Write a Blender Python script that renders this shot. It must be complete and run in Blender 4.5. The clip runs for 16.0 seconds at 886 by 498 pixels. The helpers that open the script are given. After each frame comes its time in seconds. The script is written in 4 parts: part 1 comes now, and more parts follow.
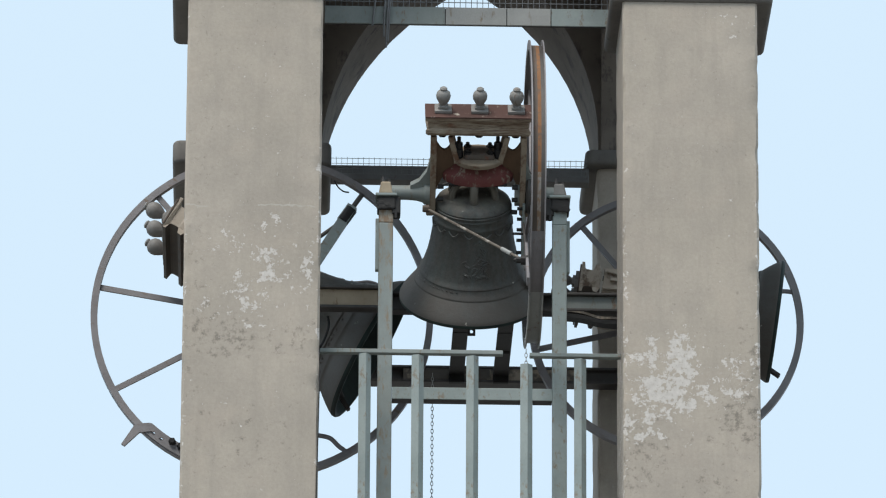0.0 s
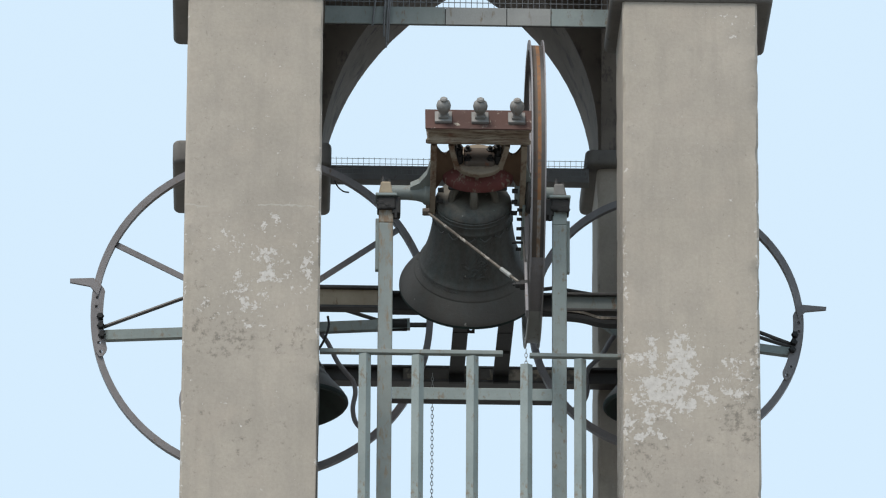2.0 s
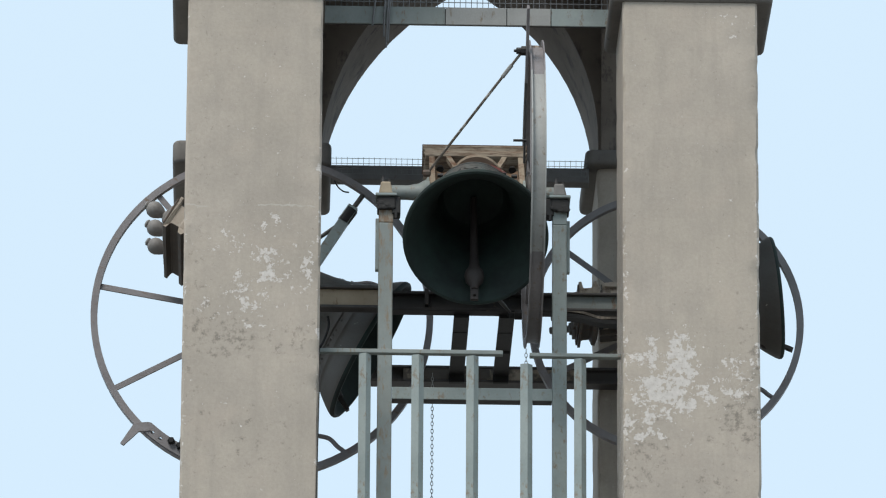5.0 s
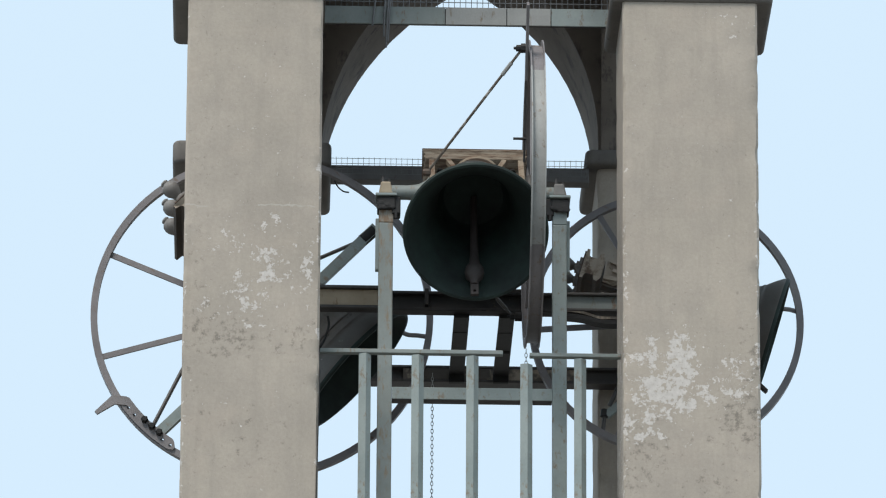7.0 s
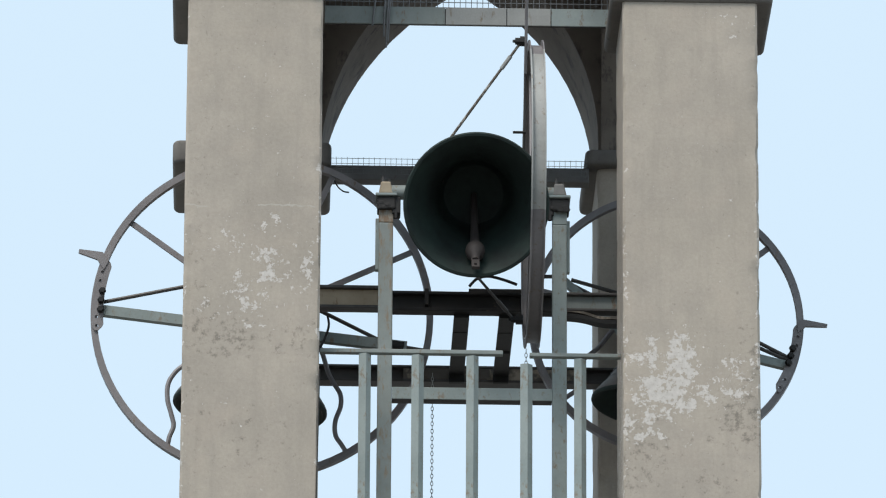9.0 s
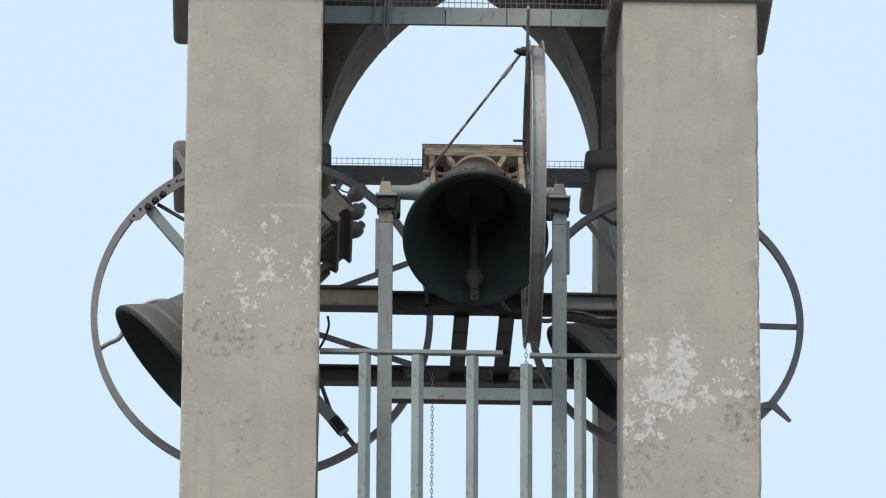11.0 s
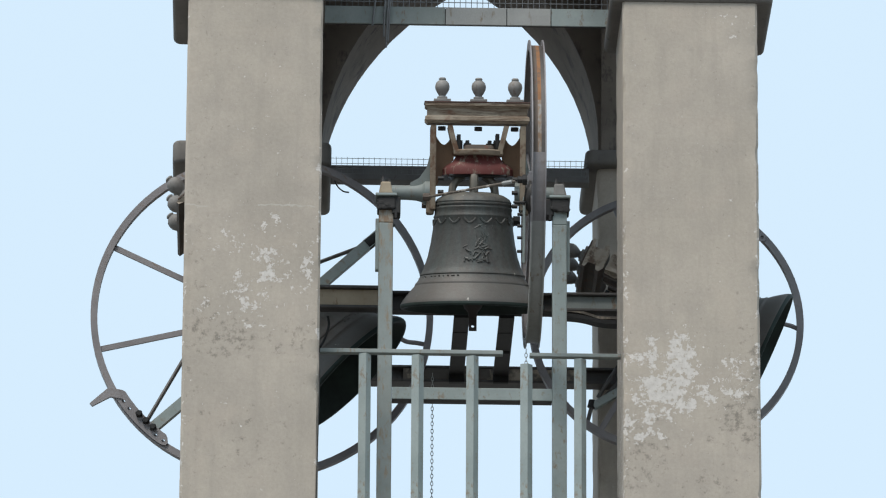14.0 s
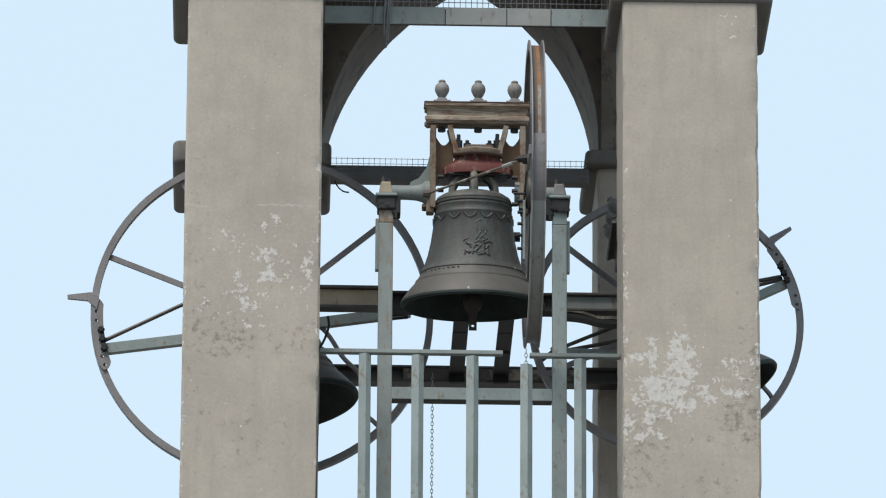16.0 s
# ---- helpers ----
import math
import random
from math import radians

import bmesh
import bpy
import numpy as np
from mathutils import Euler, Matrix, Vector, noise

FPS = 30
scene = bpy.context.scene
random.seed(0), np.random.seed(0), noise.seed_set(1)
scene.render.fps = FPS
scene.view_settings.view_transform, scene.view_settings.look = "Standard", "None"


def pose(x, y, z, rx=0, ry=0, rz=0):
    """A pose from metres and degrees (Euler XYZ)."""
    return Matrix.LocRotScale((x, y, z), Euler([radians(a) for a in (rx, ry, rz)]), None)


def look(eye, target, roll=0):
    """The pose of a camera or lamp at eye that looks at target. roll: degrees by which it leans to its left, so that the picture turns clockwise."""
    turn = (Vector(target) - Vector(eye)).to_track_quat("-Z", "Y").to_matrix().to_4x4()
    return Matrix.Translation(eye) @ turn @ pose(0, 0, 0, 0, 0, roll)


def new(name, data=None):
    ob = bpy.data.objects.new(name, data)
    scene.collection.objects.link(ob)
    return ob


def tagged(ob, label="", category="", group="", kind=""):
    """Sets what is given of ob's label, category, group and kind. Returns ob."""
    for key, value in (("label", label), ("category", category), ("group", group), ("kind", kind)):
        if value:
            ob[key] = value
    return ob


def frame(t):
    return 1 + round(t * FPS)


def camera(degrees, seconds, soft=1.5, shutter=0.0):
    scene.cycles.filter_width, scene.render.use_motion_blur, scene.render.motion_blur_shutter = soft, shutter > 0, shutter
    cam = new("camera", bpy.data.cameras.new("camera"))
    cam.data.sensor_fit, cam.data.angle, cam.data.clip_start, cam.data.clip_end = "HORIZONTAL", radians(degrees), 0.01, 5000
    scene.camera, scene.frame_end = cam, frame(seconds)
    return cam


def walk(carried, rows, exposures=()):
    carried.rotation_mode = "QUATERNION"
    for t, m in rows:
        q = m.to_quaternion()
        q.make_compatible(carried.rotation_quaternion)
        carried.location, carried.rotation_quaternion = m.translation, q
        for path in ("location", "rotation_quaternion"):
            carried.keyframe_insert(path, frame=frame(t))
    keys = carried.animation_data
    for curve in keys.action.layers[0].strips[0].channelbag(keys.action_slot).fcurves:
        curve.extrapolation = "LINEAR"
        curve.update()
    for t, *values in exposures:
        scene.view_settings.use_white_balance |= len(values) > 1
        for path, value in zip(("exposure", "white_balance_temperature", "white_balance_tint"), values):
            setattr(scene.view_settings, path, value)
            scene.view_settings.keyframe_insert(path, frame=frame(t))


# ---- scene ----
cam = camera(6.747, 16.0, soft=1.15, shutter=0.0)
EYE = (-0.987, -35.698, 1.603)
walk(cam, [(0.0, look(EYE, (-0.146, 0.0, 14.6), 0.34)), (16.0, look(EYE, (-0.146, 0.0, 14.6), 0.34))],
     exposures=[(0.0, 0.0), (16.0, 0.0)])

# ---- light: a bright hazy sky and a veiled sun ----
SUN_EL, SUN_AZ = radians(56), radians(211)
world = bpy.data.worlds.new("world")
scene.world = world
world.use_nodes = True
wn = world.node_tree
wn.nodes.clear()
sky = wn.nodes.new("ShaderNodeTexSky")
sky.sky_type, sky.sun_disc = "NISHITA", False
sky.sun_elevation, sky.sun_rotation = SUN_EL, SUN_AZ
sky.air_density, sky.dust_density, sky.ozone_density, sky.altitude = 1.0, 3.0, 1.5, 100
haze = wn.nodes.new("ShaderNodeMix")
haze.data_type = "RGBA"
haze.inputs[0].default_value = 0.85
haze.inputs[7].default_value = (7.65, 9.55, 11.1, 1)
wbg = wn.nodes.new("ShaderNodeBackground")
wbg.inputs[1].default_value = 0.1
wout = wn.nodes.new("ShaderNodeOutputWorld")
wn.links.new(sky.outputs[0], haze.inputs[6])
wn.links.new(haze.outputs[2], wbg.inputs[0])
wn.links.new(wbg.outputs[0], wout.inputs[0])
sun = new("sun", bpy.data.lights.new("sun", "SUN"))
sun.data.energy, sun.data.angle, sun.data.color = 2.85, radians(24), (1.0, 0.95, 0.89)
sun_dir = Vector((math.sin(SUN_AZ) * math.cos(SUN_EL), math.cos(SUN_AZ) * math.cos(SUN_EL), math.sin(SUN_EL)))
sun.matrix_world = look(sun_dir * 60, (0, 0, 0))


# ---- materials ----
def ramp(nt, fac, stops):
    n = nt.nodes.new("ShaderNodeValToRGB")
    els = n.color_ramp.elements
    els[0].position, els[0].color = stops[0][0], (*stops[0][1], 1)
    els[1].position, els[1].color = stops[-1][0], (*stops[-1][1], 1)
    for p, c in stops[1:-1]:
        e = els.new(p)
        e.color = (*c, 1)
    nt.links.new(fac, n.inputs[0])
    return n.outputs[0]


def noise_tex(nt, vec, scale, detail=5, rough=0.6):
    n = nt.nodes.new("ShaderNodeTexNoise")
    n.inputs["Scale"].default_value, n.inputs["Detail"].default_value = scale, detail
    n.inputs["Roughness"].default_value = rough
    nt.links.new(vec, n.inputs["Vector"])
    return n.outputs["Fac"]


def mixed(nt, fac, a, b, blend="MIX"):
    n = nt.nodes.new("ShaderNodeMix")
    n.data_type, n.blend_type = "RGBA", blend
    for sock, v in ((n.inputs[0], fac), (n.inputs[6], a), (n.inputs[7], b)):
        if isinstance(v, (int, float)):
            sock.default_value = v
        elif isinstance(v, tuple):
            sock.default_value = (*v, 1)
        else:
            nt.links.new(v, sock)
    return n.outputs[2]


def maths(nt, op, a, b=0.0):
    n = nt.nodes.new("ShaderNodeMath")
    n.operation, n.use_clamp = op, op in ("MULTIPLY_ADD",)
    for sock, v in ((n.inputs[0], a), (n.inputs[1], b)):
        if isinstance(v, (int, float)):
            sock.default_value = v
        else:
            nt.links.new(v, sock)
    return n.outputs[0]


def base(name, rough=0.8, metal=0.0):
    m = bpy.data.materials.new(name)
    m.use_nodes = True
    nt = m.node_tree
    b = nt.nodes["Principled BSDF"]
    b.inputs["Roughness"].default_value, b.inputs["Metallic"].default_value = rough, metal
    tc = nt.nodes.new("ShaderNodeTexCoord")
    return m, nt, b, tc.outputs["Object"]


def bumped(nt, b, height, strength=0.4, distance=0.01):
    n = nt.nodes.new("ShaderNodeBump")
    n.inputs["Strength"].default_value, n.inputs["Distance"].default_value = strength, distance
    nt.links.new(height, n.inputs["Height"])
    nt.links.new(n.outputs[0], b.inputs["Normal"])


def plaster(name, patches=(), grime=(), crack=None, size=12.0):
    """Grey-beige render with fine grain, broad damp stains, runs and flaked patches that bare the pale coat beneath."""
    m, nt, b, co = base(name, 0.92)
    broad = noise_tex(nt, co, 1.7, 6, 0.65)
    fine = noise_tex(nt, co, 55, 6, 0.7)
    col = ramp(nt, broad, [(0.33, (0.332, 0.291, 0.244)), (0.5, (0.395, 0.345, 0.289)), (0.67, (0.459, 0.398, 0.332))])
    middle = noise_tex(nt, co, 7.5, 6, 0.62)
    col = mixed(nt, ramp(nt, noise_tex(nt, co, 1.1, 3, 0.5), [(0.4, (0, 0, 0)), (0.6, (0.5, 0.5, 0.5))]), col, (0.428, 0.371, 0.3))
    col = mixed(nt, ramp(nt, middle, [(0.42, (0, 0, 0)), (0.66, (0.42, 0.42, 0.42))]), col, (0.315, 0.273, 0.233))
    col = mixed(nt, ramp(nt, noise_tex(nt, co, 4.2, 5, 0.55), [(0.52, (0, 0, 0)), (0.7, (0.5, 0.5, 0.5))]), col, (0.436, 0.366, 0.301))
    col = mixed(nt, 0.2, col, ramp(nt, fine, [(0.3, (0.273, 0.239, 0.198)), (0.7, (0.525, 0.473, 0.406))]))
    mp = nt.nodes.new("ShaderNodeMapping")
    mp.inputs["Scale"].default_value = (9, 9, 0.9)
    nt.links.new(co, mp.inputs[0])
    runs = noise_tex(nt, mp.outputs[0], 1.6, 4, 0.6)
    col = mixed(nt, ramp(nt, runs, [(0.5, (0, 0, 0)), (0.75, (0.35, 0.35, 0.35))]), col, (0.287, 0.254, 0.213))
    specks = noise_tex(nt, co, 13, 5, 0.75)
    col = mixed(nt, ramp(nt, specks, [(0.62, (0, 0, 0)), (0.72, (0.4, 0.4, 0.4))]), col, (0.202, 0.189, 0.164))
    pits = noise_tex(nt, co, 34, 4, 0.62)
    col = mixed(nt, ramp(nt, pits, [(0.66, (0, 0, 0)), (0.7, (0.55, 0.55, 0.55))]), col, (0.474, 0.428, 0.367))
    col = mixed(nt, ramp(nt, noise_tex(nt, co, 27, 4, 0.6), [(0.3, (0.5, 0.5, 0.5)), (0.345, (0, 0, 0))]), col, (0.212, 0.189, 0.159))
    sep = nt.nodes.new("ShaderNodeSeparateXYZ")
    nt.links.new(co, sep.inputs[0])

    def spot(px, pz, rx, rz, gain):
        dx = maths(nt, "POWER", maths(nt, "ABSOLUTE", maths(nt, "MULTIPLY", maths(nt, "SUBTRACT", sep.outputs[0], px), 1 / rx)), 2)
        dz = maths(nt, "POWER", maths(nt, "ABSOLUTE", maths(nt, "MULTIPLY", maths(nt, "SUBTRACT", sep.outputs[2], pz), 1 / rz)), 2)
        return maths(nt, "MULTIPLY", maths(nt, "MAXIMUM", maths(nt, "SUBTRACT", 1.0, maths(nt, "ADD", dx, dz)), 0.0), gain)

    def spots(rows):
        total = None
        for row in rows:
            near = spot(*row)
            total = near if total is None else maths(nt, "MAXIMUM", total, near)
        return total

    height = fine
    if grime:
        dirt = maths(nt, "ADD", noise_tex(nt, co, 22, 8, 0.72), spots(grime))
        col = mixed(nt, ramp(nt, dirt, [(0.62, (0, 0, 0)), (0.74, (0.7, 0.7, 0.7))]), col, (0.152, 0.134, 0.109))
    if crack is not None:
        wob = maths(nt, "MULTIPLY", maths(nt, "SUBTRACT", noise_tex(nt, co, 9, 5, 0.6), 0.5), 0.06)
        off = maths(nt, "ABSOLUTE", maths(nt, "SUBTRACT", maths(nt, "ADD", sep.outputs[2], wob), crack))
        line = ramp(nt, maths(nt, "MULTIPLY", off, 100.0), [(0.15, (0.75, 0.75, 0.75)), (0.5, (0, 0, 0))])
        line = mixed(nt, ramp(nt, noise_tex(nt, co, 6, 4, 0.6), [(0.45, (0, 0, 0)), (0.55, (1, 1, 1))]), (0, 0, 0), line)
        col = mixed(nt, line, col, (0.474, 0.438, 0.386))
    total = spots(patches)
    if total is not None:
        grain = maths(nt, "ADD", maths(nt, "MULTIPLY", noise_tex(nt, co, size, 11, 0.74), 1.35), maths(nt, "MULTIPLY", noise_tex(nt, co, 48, 4, 0.6), 0.5))
        flake = maths(nt, "ADD", maths(nt, "SUBTRACT", grain, 0.425), total)
        mask = ramp(nt, flake, [(0.72, (0, 0, 0)), (0.735, (1, 1, 1))])
        pale = ramp(nt, noise_tex(nt, co, 30, 5, 0.7), [(0.3, (0.464, 0.428, 0.39)), (0.7, (0.616, 0.574, 0.53))])
        col = mixed(nt, mask, col, pale)
        height = maths(nt, "SUBTRACT", fine, maths(nt, "MULTIPLY", mask, 1.2))
    nt.links.new(col, b.inputs["Base Color"])
    bumped(nt, b, height, 0.26, 0.006)
    return m


def metal_paint(name, low, high, rust=(0.16, 0.075, 0.03), amount=0.5, rough=0.6, metallic=0.0, scale=9.0, streak=3.0):
    """Weathered paint over iron: broad tone, fine grain, rust blooms."""
    m, nt, b, co = base(name, rough, metallic)
    col = ramp(nt, noise_tex(nt, co, 3.0, 5, 0.6), [(0.3, low), (0.7, high)])
    col = mixed(nt, 0.3, col, ramp(nt, noise_tex(nt, co, 70, 4, 0.7), [(0.3, low), (0.7, high)]), "OVERLAY")
    mp = nt.nodes.new("ShaderNodeMapping")
    mp.inputs["Scale"].default_value = (streak, streak, 1)
    nt.links.new(co, mp.inputs[0])
    r = noise_tex(nt, mp.outputs[0], scale, 7, 0.72)
    edge = 0.78 - 0.3 * amount
    col = mixed(nt, ramp(nt, r, [(edge - 0.04, (0, 0, 0)), (edge + 0.06, (1, 1, 1))]), col, rust)
    nt.links.new(col, b.inputs["Base Color"])
    bumped(nt, b, r, 0.35, 0.004)
    return m


def bronze(name):
    """Dull dark bell bronze with green-grey patina and pale runs."""
    m, nt, b, co = base(name, 0.6, 0.2)
    col = ramp(nt, noise_tex(nt, co, 5, 6, 0.65), [(0.3, (0.045, 0.042, 0.038)), (0.55, (0.07, 0.067, 0.062)), (0.75, (0.1, 0.1, 0.094))])
    mp = nt.nodes.new("ShaderNodeMapping")
    mp.inputs["Scale"].default_value = (14, 14, 1.4)
    nt.links.new(co, mp.inputs[0])
    runs = noise_tex(nt, mp.outputs[0], 1.5, 5, 0.65)
    col = mixed(nt, ramp(nt, runs, [(0.42, (0, 0, 0)), (0.66, (0.7, 0.7, 0.7))]), col, (0.078, 0.1, 0.096))
    fine = noise_tex(nt, co, 60, 5, 0.7)
    col = mixed(nt, 0.22, col, ramp(nt, fine, [(0.3, (0.03, 0.027, 0.024)), (0.7, (0.17, 0.155, 0.138))]))
    # dust and droppings settled on the flat crown, ragged towards the shoulder
    sep = nt.nodes.new("ShaderNodeSeparateXYZ")
    nt.links.new(co, sep.inputs[0])
    dust = maths(nt, "ADD", maths(nt, "MULTIPLY", sep.outputs[2], 6.0), maths(nt, "MULTIPLY", maths(nt, "SUBTRACT", noise_tex(nt, co, 9, 7, 0.72), 0.3), 1.8))
    lip = maths(nt, "ADD", maths(nt, "MULTIPLY", sep.outputs[2], -8.0), maths(nt, "MULTIPLY", noise_tex(nt, co, 8, 5, 0.6), 0.5))
    col = mixed(nt, ramp(nt, maths(nt, "SUBTRACT", lip, 3.3), [(0.2, (0, 0, 0)), (0.7, (0.65, 0.65, 0.65))]), col, (0.115, 0.103, 0.092))
    col = mixed(nt, ramp(nt, dust, [(0.02, (0, 0, 0)), (0.42, (0.6, 0.6, 0.6))]), col, (0.165, 0.147, 0.115))
    chips = noise_tex(nt, co, 21, 3, 0.5)
    col = mixed(nt, ramp(nt, chips, [(0.715, (0, 0, 0)), (0.73, (0.8, 0.8, 0.8))]), col, (0.4, 0.38, 0.34))
    nt.links.new(col, b.inputs["Base Color"])
    bumped(nt, b, fine, 0.35, 0.004)
    return m


def flaking(name, paint=(0.365, 0.312, 0.242), wood=(0.172, 0.117, 0.077), dark=(0.065, 0.045, 0.034), bare=0.5):
    """Old cream paint flaking off brown iron in long streaks, with remains of red lead."""
    m, nt, b, co = base(name, 0.8)
    mp = nt.nodes.new("ShaderNodeMapping")
    mp.inputs["Scale"].default_value = (1.1, 9, 9)
    nt.links.new(co, mp.inputs[0])
    col = ramp(nt, noise_tex(nt, co, 7, 5, 0.6), [(0.3, tuple(v * 0.72 for v in paint)), (0.7, paint)])
    worn = noise_tex(nt, mp.outputs[0], 5.5, 8, 0.74)
    col = mixed(nt, ramp(nt, worn, [(bare - 0.1, (0, 0, 0)), (bare + 0.08, (1, 1, 1))]), col, wood)
    red = noise_tex(nt, co, 5, 5, 0.6)
    col = mixed(nt, ramp(nt, red, [(0.6, (0, 0, 0)), (0.66, (0.7, 0.7, 0.7))]), col, (0.17, 0.07, 0.04))
    grime = noise_tex(nt, mp.outputs[0], 11, 6, 0.7)
    col = mixed(nt, ramp(nt, grime, [(0.52, (0, 0, 0)), (0.68, (0.7, 0.7, 0.7))]), col, dark)
    nt.links.new(col, b.inputs["Base Color"])
    bumped(nt, b, worn, 0.4, 0.004)
    return m


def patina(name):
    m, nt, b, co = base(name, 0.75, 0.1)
    # verdigris taken near black: the shade inside the bell is in its colour
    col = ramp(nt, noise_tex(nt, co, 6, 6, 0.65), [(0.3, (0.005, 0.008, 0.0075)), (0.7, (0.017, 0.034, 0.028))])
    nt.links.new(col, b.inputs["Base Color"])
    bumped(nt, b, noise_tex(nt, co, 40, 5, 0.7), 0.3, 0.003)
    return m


PLASTER_L = plaster("plaster_west_pier",
                    [(-1.01, 14.5, 0.145, 0.189, 0.21), (-1.13, 14.37, 0.189, 0.145, 0.18), (-1.11, 14.26, 0.116, 0.145, 0.21), (-1.22, 14.63, 0.174, 0.087, 0.18), (-1, 14.74, 0.116, 0.145, 0.16),
                     (-0.83, 14.5, 0.116, 0.174, 0.17), (-1.3, 14.3, 0.116, 0.116, 0.15), (-1.1, 14.45, 0.42, 0.45, 0.075), (-1.1, 15.3, 0.4, 0.7, 0.035), (-0.772, 14.2, 0.03, 1.6, 0.14), (-1.45, 14, 0.025, 1.6, 0.1)],
                    [(-1.22, 14.11, 0.2, 0.16, 0.15), (-1.36, 14.15, 0.145, 0.203, 0.13), (-0.9, 14.1, 0.232, 0.145, 0.11), (-1.1, 13.55, 0.3, 0.3, 0.07), (-1.4, 14.3, 0.145, 1.3, 0.07)], 14.82, 15.0)
PLASTER_R = plaster("plaster_east_pier",
                    [(1.05, 14.03, 0.145, 0.232, 0.285), (0.98, 13.87, 0.246, 0.189, 0.285), (0.95, 13.76, 0.203, 0.116, 0.245), (1.07, 13.81, 0.16, 0.116, 0.255), (0.915, 14.08, 0.0725, 0.116, 0.245), (1.32, 13.97, 0.174, 0.116, 0.205),
                     (1.31, 13.85, 0.189, 0.0725, 0.225), (1.18, 13.83, 0.102, 0.0725, 0.225), (0.8, 13.69, 0.087, 0.145, 0.225), (0.84, 13.98, 0.102, 0.116, 0.205), (0.87, 13.62, 0.131, 0.0725, 0.215), (1.05, 13.9, 0.42, 0.42, 0.115),
                     (1.3, 15.85, 0.2, 0.12, 0.125), (0.775, 14, 0.03, 1.6, 0.155), (1.45, 14, 0.025, 1.8, 0.145)],
                    [(1.36, 13.73, 0.189, 0.232, 0.16), (1.4, 13.9, 0.145, 0.435, 0.11), (0.86, 13.5, 0.232, 0.29, 0.12), (1.2, 13.35, 0.2, 0.15, 0.1), (1.25, 13.6, 0.22, 0.04, 0.1)], None, 15.0)
PLASTER = plaster("plaster")
# arch walls: browner and darker than the pier render
DARK_RENDER = metal_paint("dark_brown_render", (0.16, 0.137, 0.116), (0.245, 0.213, 0.184), (0.085, 0.074, 0.064), 0.7, 0.95, 0.0, 4.0, 2.0)
STONE = metal_paint("impost_stone", (0.16, 0.15, 0.14), (0.24, 0.225, 0.205), (0.1, 0.095, 0.085), 0.5, 0.9)
BLUE = metal_paint("grey_green_paint", (0.228, 0.266, 0.258), (0.345, 0.382, 0.37), (0.2, 0.165, 0.125), 0.64, 0.6, 0.0, 16.0, 2.0)
BLUE_WORN = metal_paint("worn_grey_green_paint", (0.225, 0.252, 0.24), (0.34, 0.365, 0.35), (0.25, 0.2, 0.145), 0.74, 0.65, 0.0, 9.0, 3.0)
ROD = metal_paint("speckled_rod_paint", (0.12, 0.1, 0.082), (0.2, 0.172, 0.142), (0.38, 0.35, 0.31), 0.64, 0.75, 0.0, 22.0, 1.0)
BACK = metal_paint("faded_grey_steel", (0.13, 0.128, 0.126), (0.22, 0.216, 0.212), (0.1, 0.075, 0.055), 0.45, 0.7)
CLAP = metal_paint("clapper_iron", (0.03, 0.024, 0.022), (0.06, 0.048, 0.044), (0.08, 0.045, 0.03), 0.5, 0.7)
STUB = metal_paint("axle_paint", (0.195, 0.22, 0.21), (0.3, 0.322, 0.305), (0.17, 0.11, 0.07), 0.55, 0.6)
PALE = metal_paint("pale_rim_paint", (0.27, 0.272, 0.26), (0.4, 0.4, 0.385), (0.2, 0.16, 0.12), 0.55, 0.6)
CREAM = metal_paint("cream_paint", (0.36, 0.298, 0.218), (0.48, 0.408, 0.31), (0.2, 0.12, 0.06), 0.5, 0.65)
STEEL = metal_paint("dark_steel", (0.07, 0.065, 0.062), (0.14, 0.13, 0.122), (0.12, 0.06, 0.03), 0.4, 0.55, 0.3)
RIM = metal_paint("wheel_steel", (0.19, 0.178, 0.18), (0.3, 0.284, 0.286), (0.17, 0.12, 0.085), 0.5, 0.55, 0.1)
RUST = metal_paint("rusted_rim", (0.19, 0.095, 0.04), (0.33, 0.17, 0.075), (0.13, 0.085, 0.06), 0.75, 0.8, 0.0, 6.0, 4.0)
RUST_FADE = metal_paint("fading_rust", (0.2, 0.135, 0.085), (0.32, 0.23, 0.16), (0.27, 0.255, 0.235), 0.95, 0.75, 0.0, 8.0, 3.0)
HEAD = flaking("headstock_paint")
LEG = metal_paint("flaking_tan_paint", (0.2, 0.16, 0.118), (0.36, 0.308, 0.24), (0.13, 0.07, 0.04), 0.8, 0.8, 0.0, 8.0, 1.0)
WEB = metal_paint("rusty_web", (0.12, 0.072, 0.043), (0.215, 0.14, 0.085), (0.085, 0.05, 0.034), 0.55, 0.85)
HEAD_DARK = metal_paint("headstock_dark", (0.09, 0.07, 0.055), (0.16, 0.125, 0.1), (0.13, 0.05, 0.03), 0.6, 0.75)
RED = metal_paint("red_clamp", (0.115, 0.03, 0.026), (0.185, 0.05, 0.042), (0.21, 0.17, 0.13), 0.7, 0.75)
PLATE = metal_paint("rust_brown_plate", (0.075, 0.036, 0.028), (0.125, 0.06, 0.046), (0.42, 0.37, 0.3), 0.5, 0.8, 0.0, 12.0, 1.6)
# side yokes: shade of flanks and underside darkened into the paint
HEAD_SHADED = metal_paint("headstock_shaded", (0.095, 0.08, 0.068), (0.17, 0.148, 0.125), (0.13, 0.075, 0.045), 0.6, 0.75)
# weathered cream of the yoke ends, paler to paint in the light there
CHEEK_LIT = metal_paint("weathered_lit_cheek", (0.33, 0.288, 0.24), (0.5, 0.445, 0.38), (0.13, 0.09, 0.065), 0.62, 0.8, 0.0, 9.0, 1.0)
